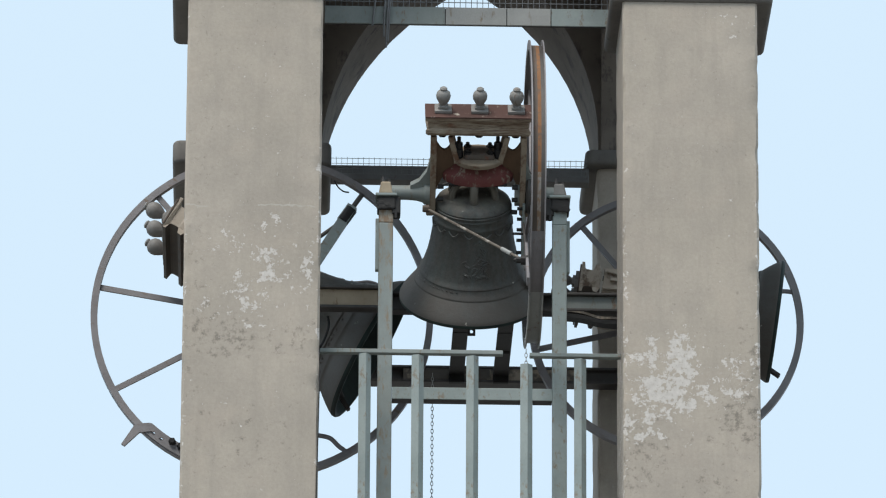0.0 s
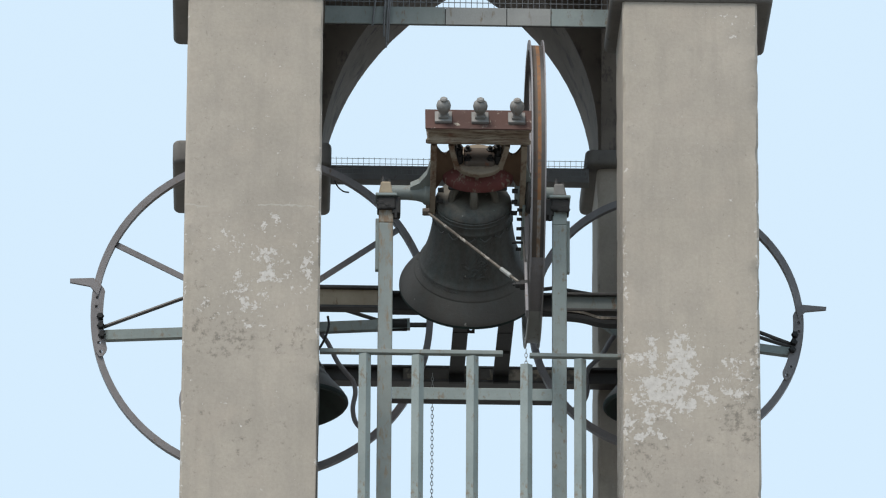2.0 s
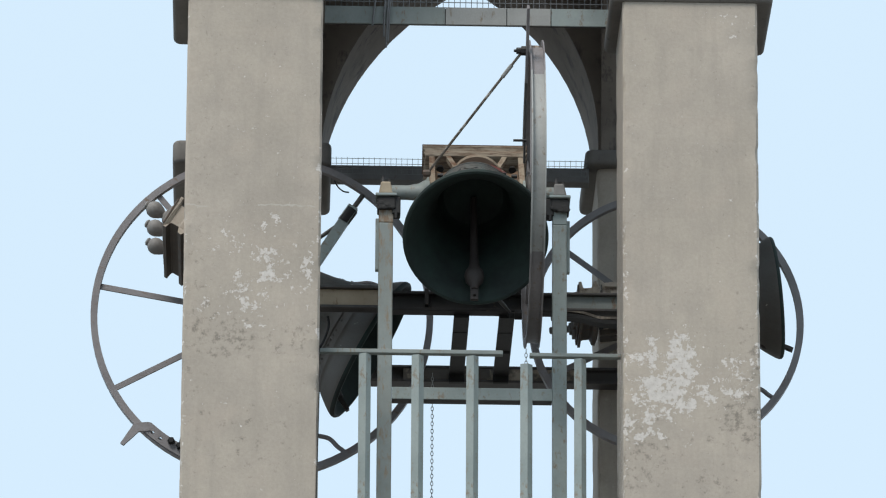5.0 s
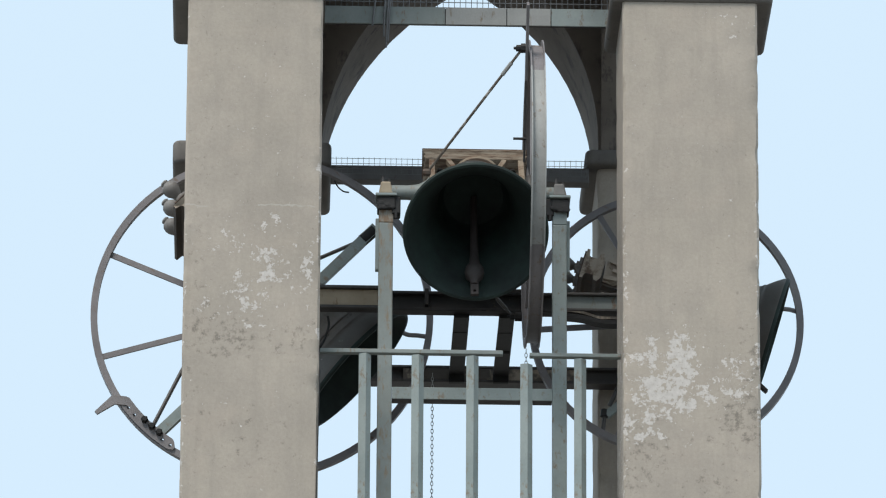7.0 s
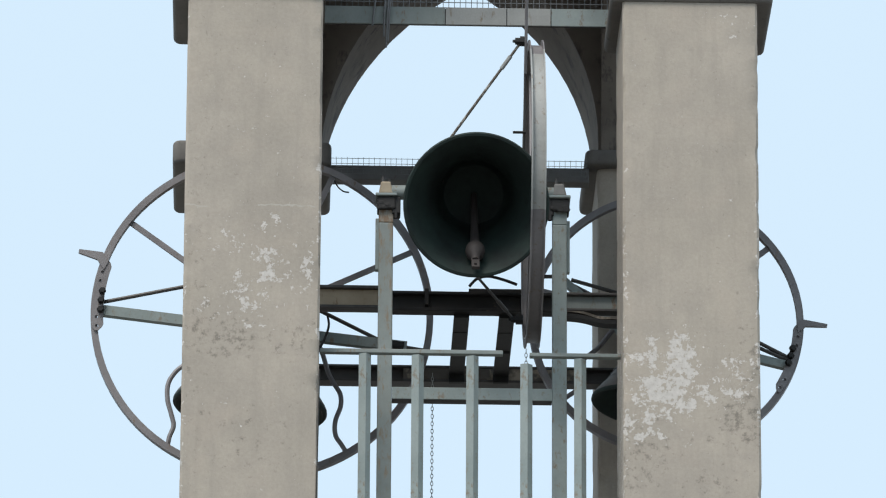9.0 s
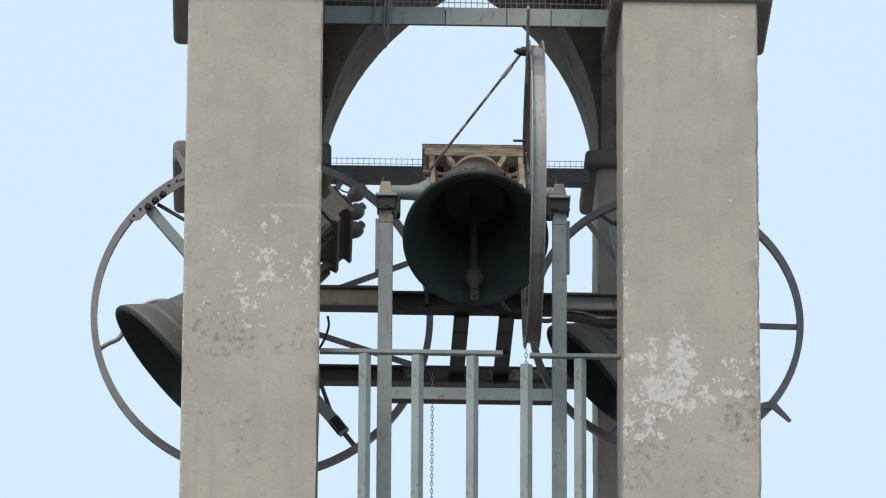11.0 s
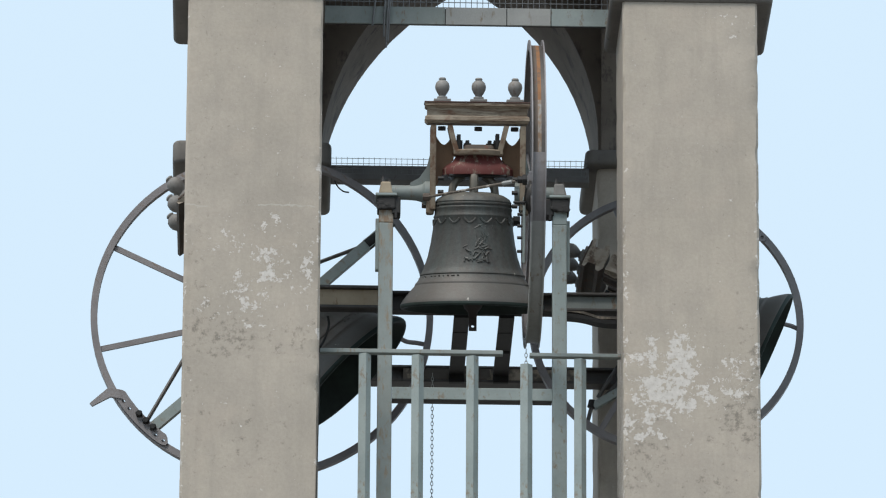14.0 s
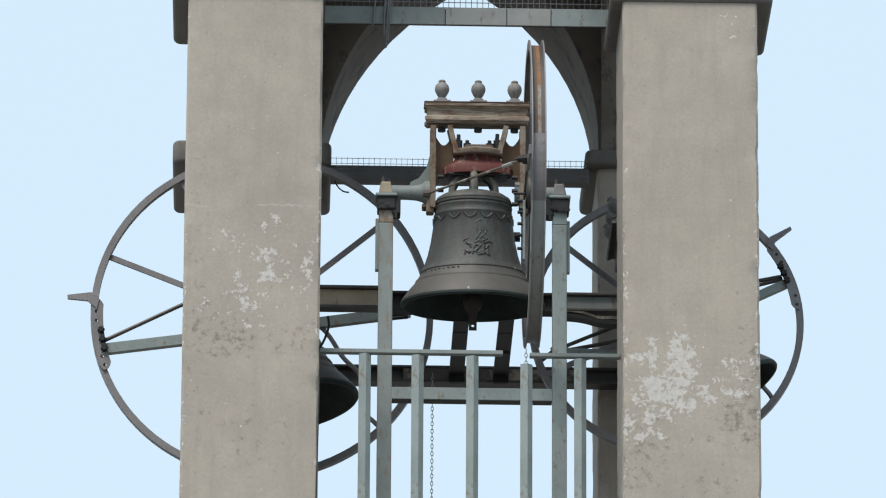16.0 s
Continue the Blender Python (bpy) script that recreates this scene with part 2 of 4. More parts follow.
KNOB_SIDE = metal_paint("finial_dark", (0.17, 0.16, 0.15), (0.28, 0.268, 0.252), (0.1, 0.065, 0.045), 0.5, 0.65)
KNOB = metal_paint("finial_grey", (0.2, 0.192, 0.182), (0.33, 0.318, 0.302), (0.14, 0.09, 0.06), 0.5, 0.65)
BRONZE, PATINA_SHADED = bronze("bell_bronze"), patina("shaded_verdigris")
WIRE = metal_paint("wire", (0.16, 0.16, 0.16), (0.26, 0.26, 0.26), (0.1, 0.08, 0.06), 0.4, 0.5, 0.5)
BLACK = metal_paint("black_iron", (0.013, 0.013, 0.013), (0.032, 0.03, 0.029), (0.06, 0.035, 0.02), 0.4, 0.6, 0.2)
GREASE = metal_paint("greasy_iron", (0.012, 0.011, 0.011), (0.035, 0.032, 0.03), (0.1, 0.072, 0.052), 0.34, 0.7, 0.0, 14.0, 1.0)
BLEED = metal_paint("rust_stained_paint", (0.27, 0.26, 0.22), (0.36, 0.35, 0.31), (0.22, 0.15, 0.095), 0.95, 0.65, 0.0, 11.0, 2.0)
WORN = metal_paint("worn_tan_paint", (0.09, 0.08, 0.07), (0.19, 0.165, 0.135), (0.36, 0.3, 0.235), 0.75, 0.75, 0.0, 5.0, 1.0)
EARTH = metal_paint("ground_paving", (0.16, 0.151, 0.138), (0.225, 0.213, 0.196), (0.125, 0.117, 0.105), 0.5, 0.95, 0.0, 0.2, 1.0)


# ---- mesh helpers ----
def part(name, bm, material, parent=None, label="", smooth=False):
    me = bpy.data.meshes.new(name)
    bmesh.ops.recalc_face_normals(bm, faces=bm.faces[:])
    if smooth:
        for f in bm.faces:
            f.smooth = True
    bm.to_mesh(me)
    bm.free()
    for mat in (material if isinstance(material, (list, tuple)) else [material]):
        me.materials.append(mat)
    if smooth:
        me.set_sharp_from_angle(angle=radians(42))
    ob = new(name, me)
    if parent is not None:
        ob.parent = parent
    if label:
        ob["label"] = label
    return ob


def empty(name, place, label, category, group=""):
    ob = new(name)
    ob.empty_display_size = 0.05
    ob.location = place
    return tagged(ob, label, category, group)


def box(x0, x1, y0, y1, z0, z1, bevel=0.004, bm=None):
    out = bm or bmesh.new()
    r = bmesh.ops.create_cube(out, size=1.0)
    vs = r["verts"]
    for v in vs:
        v.co = Vector(((x0 + x1) / 2 + v.co.x * (x1 - x0), (y0 + y1) / 2 + v.co.y * (y1 - y0), (z0 + z1) / 2 + v.co.z * (z1 - z0)))
    if bevel:
        es = list({e for v in vs for e in v.link_edges})
        bmesh.ops.bevel(out, geom=es, offset=bevel, segments=2, affect="EDGES", profile=0.5)
    return out


def sweep(points, section, bm=None, up=(0, 1, 0), closed=False):
    """A section (list of 2D offsets) carried along points; up gives the section's first axis."""
    out = bm or bmesh.new()
    pts = [Vector(p) for p in points]
    rings = []
    n = len(pts)
    for i, p in enumerate(pts):
        a = pts[(i - 1) % n] if (closed or i) else p
        c = pts[(i + 1) % n] if (closed or i < n - 1) else p
        t = (c - a).normalized()
        u = Vector(up)
        u = (u - t * u.dot(t)).normalized()
        w = t.cross(u)
        rings.append([out.verts.new(p + u * s[0] + w * s[1]) for s in section])
    k = len(section)
    for i in range(n if closed else n - 1):
        for j in range(k):
            out.faces.new((rings[i][j], rings[i][(j + 1) % k], rings[(i + 1) % n][(j + 1) % k], rings[(i + 1) % n][j]))
    if not closed:
        out.faces.new(rings[0])
        out.faces.new(rings[-1])
    return out


def circ(r, k=8):
    return [(r * math.cos(2 * math.pi * i / k), r * math.sin(2 * math.pi * i / k)) for i in range(k)]


def spline(pts, steps=6):
    """Points of a smooth curve through pts."""
    P = [Vector(p) for p in pts]
    fine = []
    for i in range(len(P) - 1):
        a, b, c, d = P[max(i - 1, 0)], P[i], P[i + 1], P[min(i + 2, len(P) - 1)]
        for k in range(steps):
            t = k / steps
            fine.append(0.5 * ((2 * b) + (c - a) * t + (2 * a - 5 * b + 4 * c - d) * t * t + (3 * b - a - 3 * c + d) * t ** 3))
    return fine + [P[-1]]


def rect(w, h):
    return [(-w / 2, -h / 2), (w / 2, -h / 2), (w / 2, h / 2), (-w / 2, h / 2)]


def tube(points, r, k=8, bm=None, up=None):
    d = (Vector(points[-1]) - Vector(points[0])).normalized()
    u = up or ((0, 1, 0) if abs(d.y) < 0.8 else (0, 0, 1))
    return sweep(points, circ(r, k), bm, u)


def ring(radius, section, k=72, plane="xz", bm=None):
    pts = []
    for i in range(k):
        a = 2 * math.pi * i / k
        pts.append((radius * math.cos(a), 0, radius * math.sin(a)) if plane == "xz" else (0, radius * math.cos(a), radius * math.sin(a)))
    return sweep(pts, section, bm, (0, 1, 0) if plane == "xz" else (1, 0, 0), True)


def lathe(profile, k=40, axis="z", bm=None, at=(0, 0, 0)):
    out = bm or bmesh.new()
    rings = []
    for r, z in profile:
        row = []
        for i in range(k):
            a = 2 * math.pi * i / k
            p = (r * math.cos(a), r * math.sin(a), z)
            if axis == "x":
                p = (z, r * math.cos(a), r * math.sin(a))
            if axis == "y":
                p = (r * math.cos(a), z, r * math.sin(a))
            row.append(out.verts.new(Vector(p) + Vector(at)))
        rings.append(row)
    for a, b in zip(rings, rings[1:]):
        for i in range(k):
            out.faces.new((a[i], a[(i + 1) % k], b[(i + 1) % k], b[i]))
    for row in (rings[0], rings[-1]):
        if (row[0].co - row[k // 2].co).length > 1e-4:
            out.faces.new(row)
    return out


# ---- the tower ----
XO, XI, YF, YB0, YB1 = 1.456, 0.765, 0.68, 2.4, 3.08
FLOOR_Z, IMPOST_Z0, IMPOST_Z1, SPRING, APEX, WALL_TOP = 13.0, 15.962, 16.04, 16.1, 17.29, 18.4


def pier(name, x0, x1, y0, y1, z0, z1, material, label):
    """A square rendered pier with slightly wavering faces and worn arrises."""
    bm = bmesh.new()
    nz = int((z1 - z0) / 0.035)
    cols = []
    c = 0.012
    loop = []
    for k in range(13):
        loop.append((x0 + c + (x1 - x0 - 2 * c) * k / 12, y0))
    for k in range(13):
        loop.append((x1, y0 + c + (y1 - y0 - 2 * c) * k / 12))
    for k in range(13):
        loop.append((x1 - c - (x1 - x0 - 2 * c) * k / 12, y1))
    for k in range(13):
        loop.append((x0, y1 - c - (y1 - y0 - 2 * c) * k / 12))
    mx, my = (x0 + x1) / 2, (y0 + y1) / 2
    for i in range(nz + 1):
        z = z0 + (z1 - z0) * i / nz
        row = []
        for x, y in loop:
            n1 = noise.noise(Vector((x * 2, y * 2, z * 1.3))) * 0.0035
            corner = (min(abs(x - x0), abs(x - x1)) < 0.02) and (min(abs(y - y0), abs(y - y1)) < 0.02)
            chip = max(0.0, noise.noise(Vector((x * 9 + 5, y * 9, z * 11))) - 0.12) * (0.022 if corner else 0.0)
            d = Vector((x - mx, y - my, 0)).normalized()
            row.append(bm.verts.new(Vector((x, y, z)) + d * (n1 - chip)))
        cols.append(row)
    k = len(loop)
    for a, b in zip(cols, cols[1:]):
        for j in range(k):
            bm.faces.new((a[j], a[(j + 1) % k], b[(j + 1) % k], b[j]))
    bm.faces.new(cols[0])
    bm.faces.new(cols[-1])
    return tagged(part(name, bm, material, smooth=True), label, "pillar", "belfry piers", "structure")


def impost(x0, x1, y0, y1):
    front, west = y0 < 0.5, x0 < 0
    p = (0.002 if west else 0.06) if front else 0.068
    q = 0.082 if front else 0.1
    low = IMPOST_Z0 if front else IMPOST_Z0 - (0.034 if west else 0.012)
    high = IMPOST_Z1 + (0.02 if west and not front else 0.0)
    bm = box(x0 - (q if west else p), x1 + (p if west else q), y0 - (0.02 if front else 0.07), y1 + (0.025 if front and west else 0.07), low, high, 0.0)
    vert = [e for e in bm.edges if abs(e.verts[0].co.z - e.verts[1].co.z) > 0.01]
    bmesh.ops.bevel(bm, geom=vert, offset=0.045, segments=5, affect="EDGES", profile=0.5)
    hor = [e for e in bm.edges if abs(e.verts[0].co.z - e.verts[1].co.z) < 0.001 and len(e.link_faces) == 2 and abs(e.link_faces[0].normal.z - e.link_faces[1].normal.z) > 0.5]
    bmesh.ops.bevel(bm, geom=hor, offset=0.022, segments=3, affect="EDGES", profile=0.5)
    return tagged(part("impost", bm, STONE, smooth=True), "weathered grey stone impost block under the arch", "impost", "imposts", "structure")


PIERS = [("pier_south_west", -XO, -XI, 0, YF, PLASTER_L), ("pier_south_east", XI, XO, 0, YF, PLASTER_R),
         ("pier_north_west", -XO, -XI, YB0, YB1, PLASTER), ("pier_north_east", XI - 0.02, XO, YB0, YB1, PLASTER)]
for nm, x0, x1, y0, y1, mat in PIERS:
    pier(nm, x0, x1, y0, y1, FLOOR_Z, IMPOST_Z0 - (0 if y0 < 0.5 else 0.034 if x0 < 0 else 0.012), mat, "square belfry pier in flaking grey-beige render")
    impost(x0, x1, y0, y1)


def arch_wall(name, half_wall, half_open, thick, place, turned, label, lean=0.0):
    """A wall with a pointed arch through it, from the imposts up to the roof."""
    rise = APEX - SPRING
    rho = (half_open ** 2 + rise ** 2) / (2 * half_open)
    arc = []
    for i in range(15):
        h = rise * i / 14
        arc.append((max(0.0, math.sqrt(max(rho * rho - h * h, 0)) - (rho - half_open)), SPRING + h))
    right = [(half_open, IMPOST_Z1)] + arc
    left = [(min(-x + lean * max(z - SPRING, 0) / rise, -0.03), z) for x, z in reversed(right[:-1])]
    inner = right + left
    bm = bmesh.new()
    outer = []
    for x, z in inner:
        outer.append((math.copysign(half_wall, x) if abs(x) > 0.02 else 0.0, z if abs(x) > 0.02 else WALL_TOP))
    n = len(inner)
    mid = n // 2
    for i in range(n):
        if i == mid:
            outer[i] = (0.0, WALL_TOP)
    f_in = [[bm.verts.new((x, y, z)) for x, z in inner] for y in (0, thick)]
    f_out = [[bm.verts.new((x, y, z)) for x, z in outer] for y in (0, thick)]
    corner = [[bm.verts.new((s * half_wall, y, WALL_TOP)) for s in (1, -1)] for y in (0, thick)]
    for s in range(2):
        for i in range(n - 1):
            q = [f_in[s][i], f_in[s][i + 1], f_out[s][i + 1], f_out[s][i]]
            if i == mid - 1:
                q = [f_in[s][i], f_in[s][i + 1], f_out[s][i + 1], corner[s][0], f_out[s][i]]
            if i == mid:
                q = [f_in[s][i], f_in[s][i + 1], f_out[s][i + 1], corner[s][1], f_out[s][i]]
            bm.faces.new(q)
    for i in range(n - 1):
        bm.faces.new((f_in[0][i], f_in[1][i], f_in[1][i + 1], f_in[0][i + 1]))
    rim0 = [f_out[0][i] for i in range(mid)] + [corner[0][0], f_out[0][mid], corner[0][1]] + [f_out[0][i] for i in range(mid + 1, n)]
    rim1 = [f_out[1][i] for i in range(mid)] + [corner[1][0], f_out[1][mid], corner[1][1]] + [f_out[1][i] for i in range(mid + 1, n)]
    for i in range(len(rim0) - 1):
        bm.faces.new((rim0[i], rim0[i + 1], rim1[i + 1], rim1[i]))
    bm.faces.new((f_in[0][0], f_out[0][0], f_out[1][0], f_in[1][0]))
    bm.faces.new((f_in[0][-1], f_out[0][-1], f_out[1][-1], f_in[1][-1]))
    ob = part(name, bm, DARK_RENDER)
    ob.location = place
    if turned:
        ob.rotation_euler = (0, 0, radians(90))
    return tagged(ob, label, "wall", "belfry walls", "structure")


arch_wall("wall_south", XO, XI - 0.01, YF, (0, 0, 0), False, "grey rendered belfry wall with a pointed arch")
arch_wall("wall_north", XO, XI - 0.015, YB1 - YB0, (0, YB0, 0), False, "dark rendered belfry wall with a pointed arch", 0.112)
side_half = (YB0 - YF) / 2
arch_wall("wall_west", side_half - 0.003, side_half - 0.03, XO - XI, (-XI, (YF + YB0) / 2, 0), True, "rendered side wall with a pointed arch")
arch_wall("wall_east", side_half - 0.003, side_half - 0.03, XO - XI, (XO, (YF + YB0) / 2, 0), True, "rendered side wall with a pointed arch")
tagged(part("ceiling", box(-XO - 0.1, XO + 0.1, -0.1, YB1 + 0.1, WALL_TOP + 0.003, WALL_TOP + 0.25, 0.02), PLASTER), "rendered slab closing the belfry", "ceiling", "", "structure")
bm = bmesh.new()
tip = bm.verts.new((0, YB1 / 2, WALL_TOP + 1.5))
cs = [bm.verts.new(c) for c in ((-XO - 0.2, -0.2, WALL_TOP + 0.256), (XO + 0.2, -0.2, WALL_TOP + 0.256), (XO + 0.2, YB1 + 0.2, WALL_TOP + 0.256), (-XO - 0.2, YB1 + 0.2, WALL_TOP + 0.256))]
bm.faces.new(cs)
for i in range(4):
    bm.faces.new((cs[i], cs[(i + 1) % 4], tip))
tagged(part("roof", bm, STONE), "low grey pyramid roof over the belfry", "roof", "", "structure")
tagged(part("tower_shaft", box(-XO, XO, 0, YB1, 0.0, FLOOR_Z - 0.124, 0.01), PLASTER), "plain rendered shaft of the bell tower", "tower", "", "structure")
tagged(part("floor", box(-XO - 0.05, XO + 0.05, -0.05, YB1 + 0.05, FLOOR_Z - 0.12, FLOOR_Z - 0.002, 0.01), STONE), "grey belfry floor slab", "floor", "", "structure")
bm = bmesh.new()
bmesh.ops.create_grid(bm, x_segments=8, y_segments=8, size=2500)
tagged(part("ground", bm, EARTH), "worn grey paving reaching the horizon", "ground", "", "structure")


# ---- steelwork ----
MID_AXLE, LEFT_AXLE, RIGHT_AXLE = (0.019, 0.45, 15.069), (-1.06, 1.76, 15.004), (1.102, 1.95, 14.997)
WHEEL_DY = 0.44
BEAM_Y, REAR_Y = 1.24, 2.3


def i_beam(x0, x1, y0, z0, z1, depth, flange, web):
    """Rolled I section along x; y0 is its front edge."""
    bm = bmesh.new()
    box(x0, x1, y0, y0 + depth, z1 - flange, z1, 0.003, bm)
    box(x0, x1, y0, y0 + depth, z0, z0 + flange, 0.003, bm)
    box(x0, x1, y0 + depth / 2 - web / 2, y0 + depth / 2 + web / 2, z0 + flange - 0.002, z1 - flange + 0.002, 0.0, bm)
    return bm


front_beam = empty("bell_beam", (0, BEAM_Y, 14.69), "steel I-beam, cream and grey paint over rust, spanning the belfry", "beam")
part("joist", i_beam(-1.3, -0.45, 0, 0.03, 0.155, 0.08, 0.016, 0.012), STEEL, front_beam, "dark steel I-section")
part("joist", i_beam(-0.449, 0.459, 0, 0.02, 0.127, 0.08, 0.016, 0.012), GREASE, front_beam, "greasy black steel I-section")
part("joist", i_beam(0.46, 1.3, 0, 0.03, 0.132, 0.08, 0.014, 0.012), STEEL, front_beam, "dark steel I-section")
# a corroded packing plate peeling away under the beam
sag = [(0.47, 0.04, 0.006), (0.56, 0.04, 0.004), (0.63, 0.04, -0.006), (0.7, 0.04, -0.024), (0.78, 0.04, -0.031), (0.95, 0.04, -0.032)]
part("packing_plate", sweep(spline(sag, 5), rect(0.075, 0.02)), BLACK, front_beam, "black corroded plate sagging under the beam")
part("shim", sweep(spline([(x, y - 0.002, z + 0.023 + 0.004 * math.sin(60 * x)) for x, y, z in sag], 5), rect(0.07, 0.014)), WORN, front_beam, "flaking brown shim")
part("side_plate", box(-1.29, -0.455, 0.024, 0.033, 0.047, 0.138, 0.002), CREAM, front_beam, "cream painted web plate")
part("side_plate", box(0.5, 1.29, 0.026, 0.033, 0.045, 0.117, 0.002), STUB, front_beam, "pale grey painted web plate")
part("flat_plate", box(0.02, 0.36, 0.02, 0.07, 0.129, 0.152, 0.003), GREASE, front_beam)
part("clip", box(-0.21, -0.19, -0.006, 0.03, 0.05, 0.14, 0.002), GREASE, front_beam)
part("clip", box(-0.4, -0.1, 0.03, 0.06, 0.128, 0.138, 0.002), GREASE, front_beam)
rear_beam = empty("bell_beam", (0, REAR_Y, 14.66), "dark steel beam at the back of the bell frame, paint worn to tan", "beam")
part("joist", i_beam(-1.3, 1.3, 0, 0.022, 0.115, 0.1, 0.014, 0.012), STEEL, rear_beam)
part("side_plate", box(-0.3, 0.62, 0.004, 0.042, 0.037, 0.1, 0.002), WORN, rear_beam, "web plate with tan worn paint")
for x in (-0.016, 0.22):
    strut = empty("tie_strut", (x, BEAM_Y, 14.7), "black iron strut tying the two bell beams", "strut", "tie struts")
    far = REAR_Y - BEAM_Y
    part("flat_bar", sweep([(0, 0.05, 0.0), (0, far - 0.035, 0.02)], rect(0.02, 0.08), None, (0, 0, 1)), BLACK, strut)
    part("foot_plate", box(-0.042, 0.042, far - 0.035, far - 0.003, -0.03, 0.03, 0.004), BLACK, strut)
    for y, w in ((0.3, 0.038), (0.62, 0.034)):
        part("bolt", lathe([(0.012, -w), (0.012, w)], 8, "x", None, (0, y, 0.004)), BLACK, strut)

# posts that carry the middle bell
for x, sgn in ((-0.429, -1), (0.461, 1)):
    post = empty("bearing_post", (x, MID_AXLE[1], FLOOR_Z), "grey-green painted steel post with an axle bearing on top", "post", "bearing posts")
    top = 14.983 - FLOOR_Z
    part("column", box(-0.037, 0.037, -0.035, 0.035, 0.0, top - 0.09, 0.006), BLUE_WORN if sgn < 0 else BLUE, post)
    part("column_head", box(-0.037, 0.037, -0.035, 0.035, top - 0.09, top, 0.004), BLEED if sgn < 0 else BLUE, post, "rust-stained post head" if sgn < 0 else "")
    part("splice_plate", box(sgn * 0.04 - 0.013, sgn * 0.04 + 0.013, -0.01, 0.03, top - 0.34, top - 0.06, 0.003), BLUE, post)
    part("cap_plate", box(-0.055, 0.055, -0.07, 0.07, top + 0.045, top + 0.06, 0.004), BLUE, post)
    bm = box(-0.045, 0.05, -0.058, 0.058, top - 0.022, top + 0.043, 0.008)
    rg = random.Random(7 if sgn < 0 else 9)
    box(min(-sgn * 0.03, -sgn * 0.074), max(-sgn * 0.03, -sgn * 0.074), -0.05, 0.04, top - 0.046, top + 0.044, 0.006, bm)
    for i in range(14):
        u, w, s = rg.uniform(-0.045, 0.048), rg.uniform(-0.022, 0.03), rg.uniform(0.006, 0.015)
        bmesh.ops.create_icosphere(bm, subdivisions=1, radius=1.0, matrix=Matrix.Translation((u, -0.056, top + w)) @ Matrix.Diagonal((s * 1.6, s * 0.3, s, 1)))
    part("bearing_seat", bm, GREASE, post, "greasy black bearing seat")
    bm = box(-0.038, 0.036, -0.04, 0.04, top + 0.062, top + 0.135, 0.012)
    for v in bm.verts:
        if v.co.z > top + 0.1:
            v.co.x = v.co.x * 0.72 - 0.002
    hous = part("bearing_housing", bm, CREAM if sgn < 0 else KNOB, post, "cast bearing cap")
    for bx, by in ((-0.018, -0.02), (0.016, 0.022)):
        part("nut", lathe([(0.012, 0.0), (0.012, 0.014), (0.006, 0.015), (0.006, 0.03)], 6, "z", None, (bx, by, top + 0.134)), STEEL, hous)
    part("bolt", lathe([(0.012, -0.03), (0.012, 0.09)], 6, "z", None, (-sgn * 0.05, -0.04, top - 0.04)), BLACK, post)

cross = empty("cross_rail", (0, MID_AXLE[1], 13.93), "grey-green painted cross rail between the posts", "rail")
part("flat_bar", box(-0.391, 0.423, -0.03, -0.022, 0.01, 0.075, 0.003), BLUE, cross)
part("lower_flange", box(-0.391, 0.423, -0.022, 0.045, 0.01, 0.018, 0.002), STEEL, cross)

# railing across the opening
railing = empty("railing", (0, 0.2, FLOOR_Z), "grey-green iron railing across the belfry opening, top rail broken", "railing")
RZ = 14.107 - FLOOR_Z
part("top_rail", box(-XI + 0.003, 0.165, -0.02, 0.02, RZ - 0.004, RZ + 0.018, 0.003), STUB, railing, "worn iron top rail")
part("top_rail", box(0.3, XI - 0.003, -0.02, 0.02, RZ - 0.012, RZ + 0.008, 0.003), STUB, railing, "worn iron top rail, bent end")
for bx, h in ((-0.533, 0.0), (-0.266, -0.004), (0.011, -0.006), (0.284, -0.045), (0.556, -0.014)):
    bm = bmesh.new()
    sec = [(-0.031, -0.012), (0.006, -0.024), (0.031, 0.0), (0.026, 0.006), (0.006, -0.016), (-0.029, -0.004)]
    a = [bm.verts.new((x, y, 0.0)) for x, y in sec]
    b = [bm.verts.new((x, y, RZ + h - 0.006)) for x, y in sec]
    for i in range(6):
        bm.faces.new((a[i], a[(i + 1) % 6], b[(i + 1) % 6], b[i]))
    bm.faces.new(a)
    bm.faces.new(b)
    ob = part("baluster", bm, BLUE, railing)
    ob.location = (bx, 0, 0)

# painted tie beam under the front arch
tie = empty("tie_beam", (0, 0.56, 16.045), "pale grey-green painted tie beam under the arch", "beam")
for i, (a, b) in enumerate(((-0.757, -0.13), (-0.126, 0.19), (0.194, 0.42), (0.424, 0.757))):
    part("plate", box(a, b, 0, 0.012, 0.0, 0.096, 0.002), (STUB, PALE, PALE, BLUE)[i], tie)
part("angle", box(-0.757, 0.757, 0.0125, 0.034, 0.004, 0.094, 0.002), BLACK, tie, "dark backing bar")


def wire_mesh(name, x0, x1, z0, z1, y, step, w, label):
    bm = bmesh.new()
    n = int((x1 - x0) / step)
    rnd = random.Random(5)
    for i in range(n + 1):
        x = x0 + i * step
        box(x - w / 2, x + w / 2, y - w / 2, y + w / 2, z0, z1 + rnd.uniform(-0.002, 0.003), 0.0, bm)
    m = int((z1 - z0) / step)
    for j in range(m + 1):
        z = z0 + j * step
        box(x0, x1, y - w, y, z - w / 2, z + w / 2, 0.0, bm)
    return tagged(part(name, bm, WIRE), label, "wire mesh", "", "stuff")


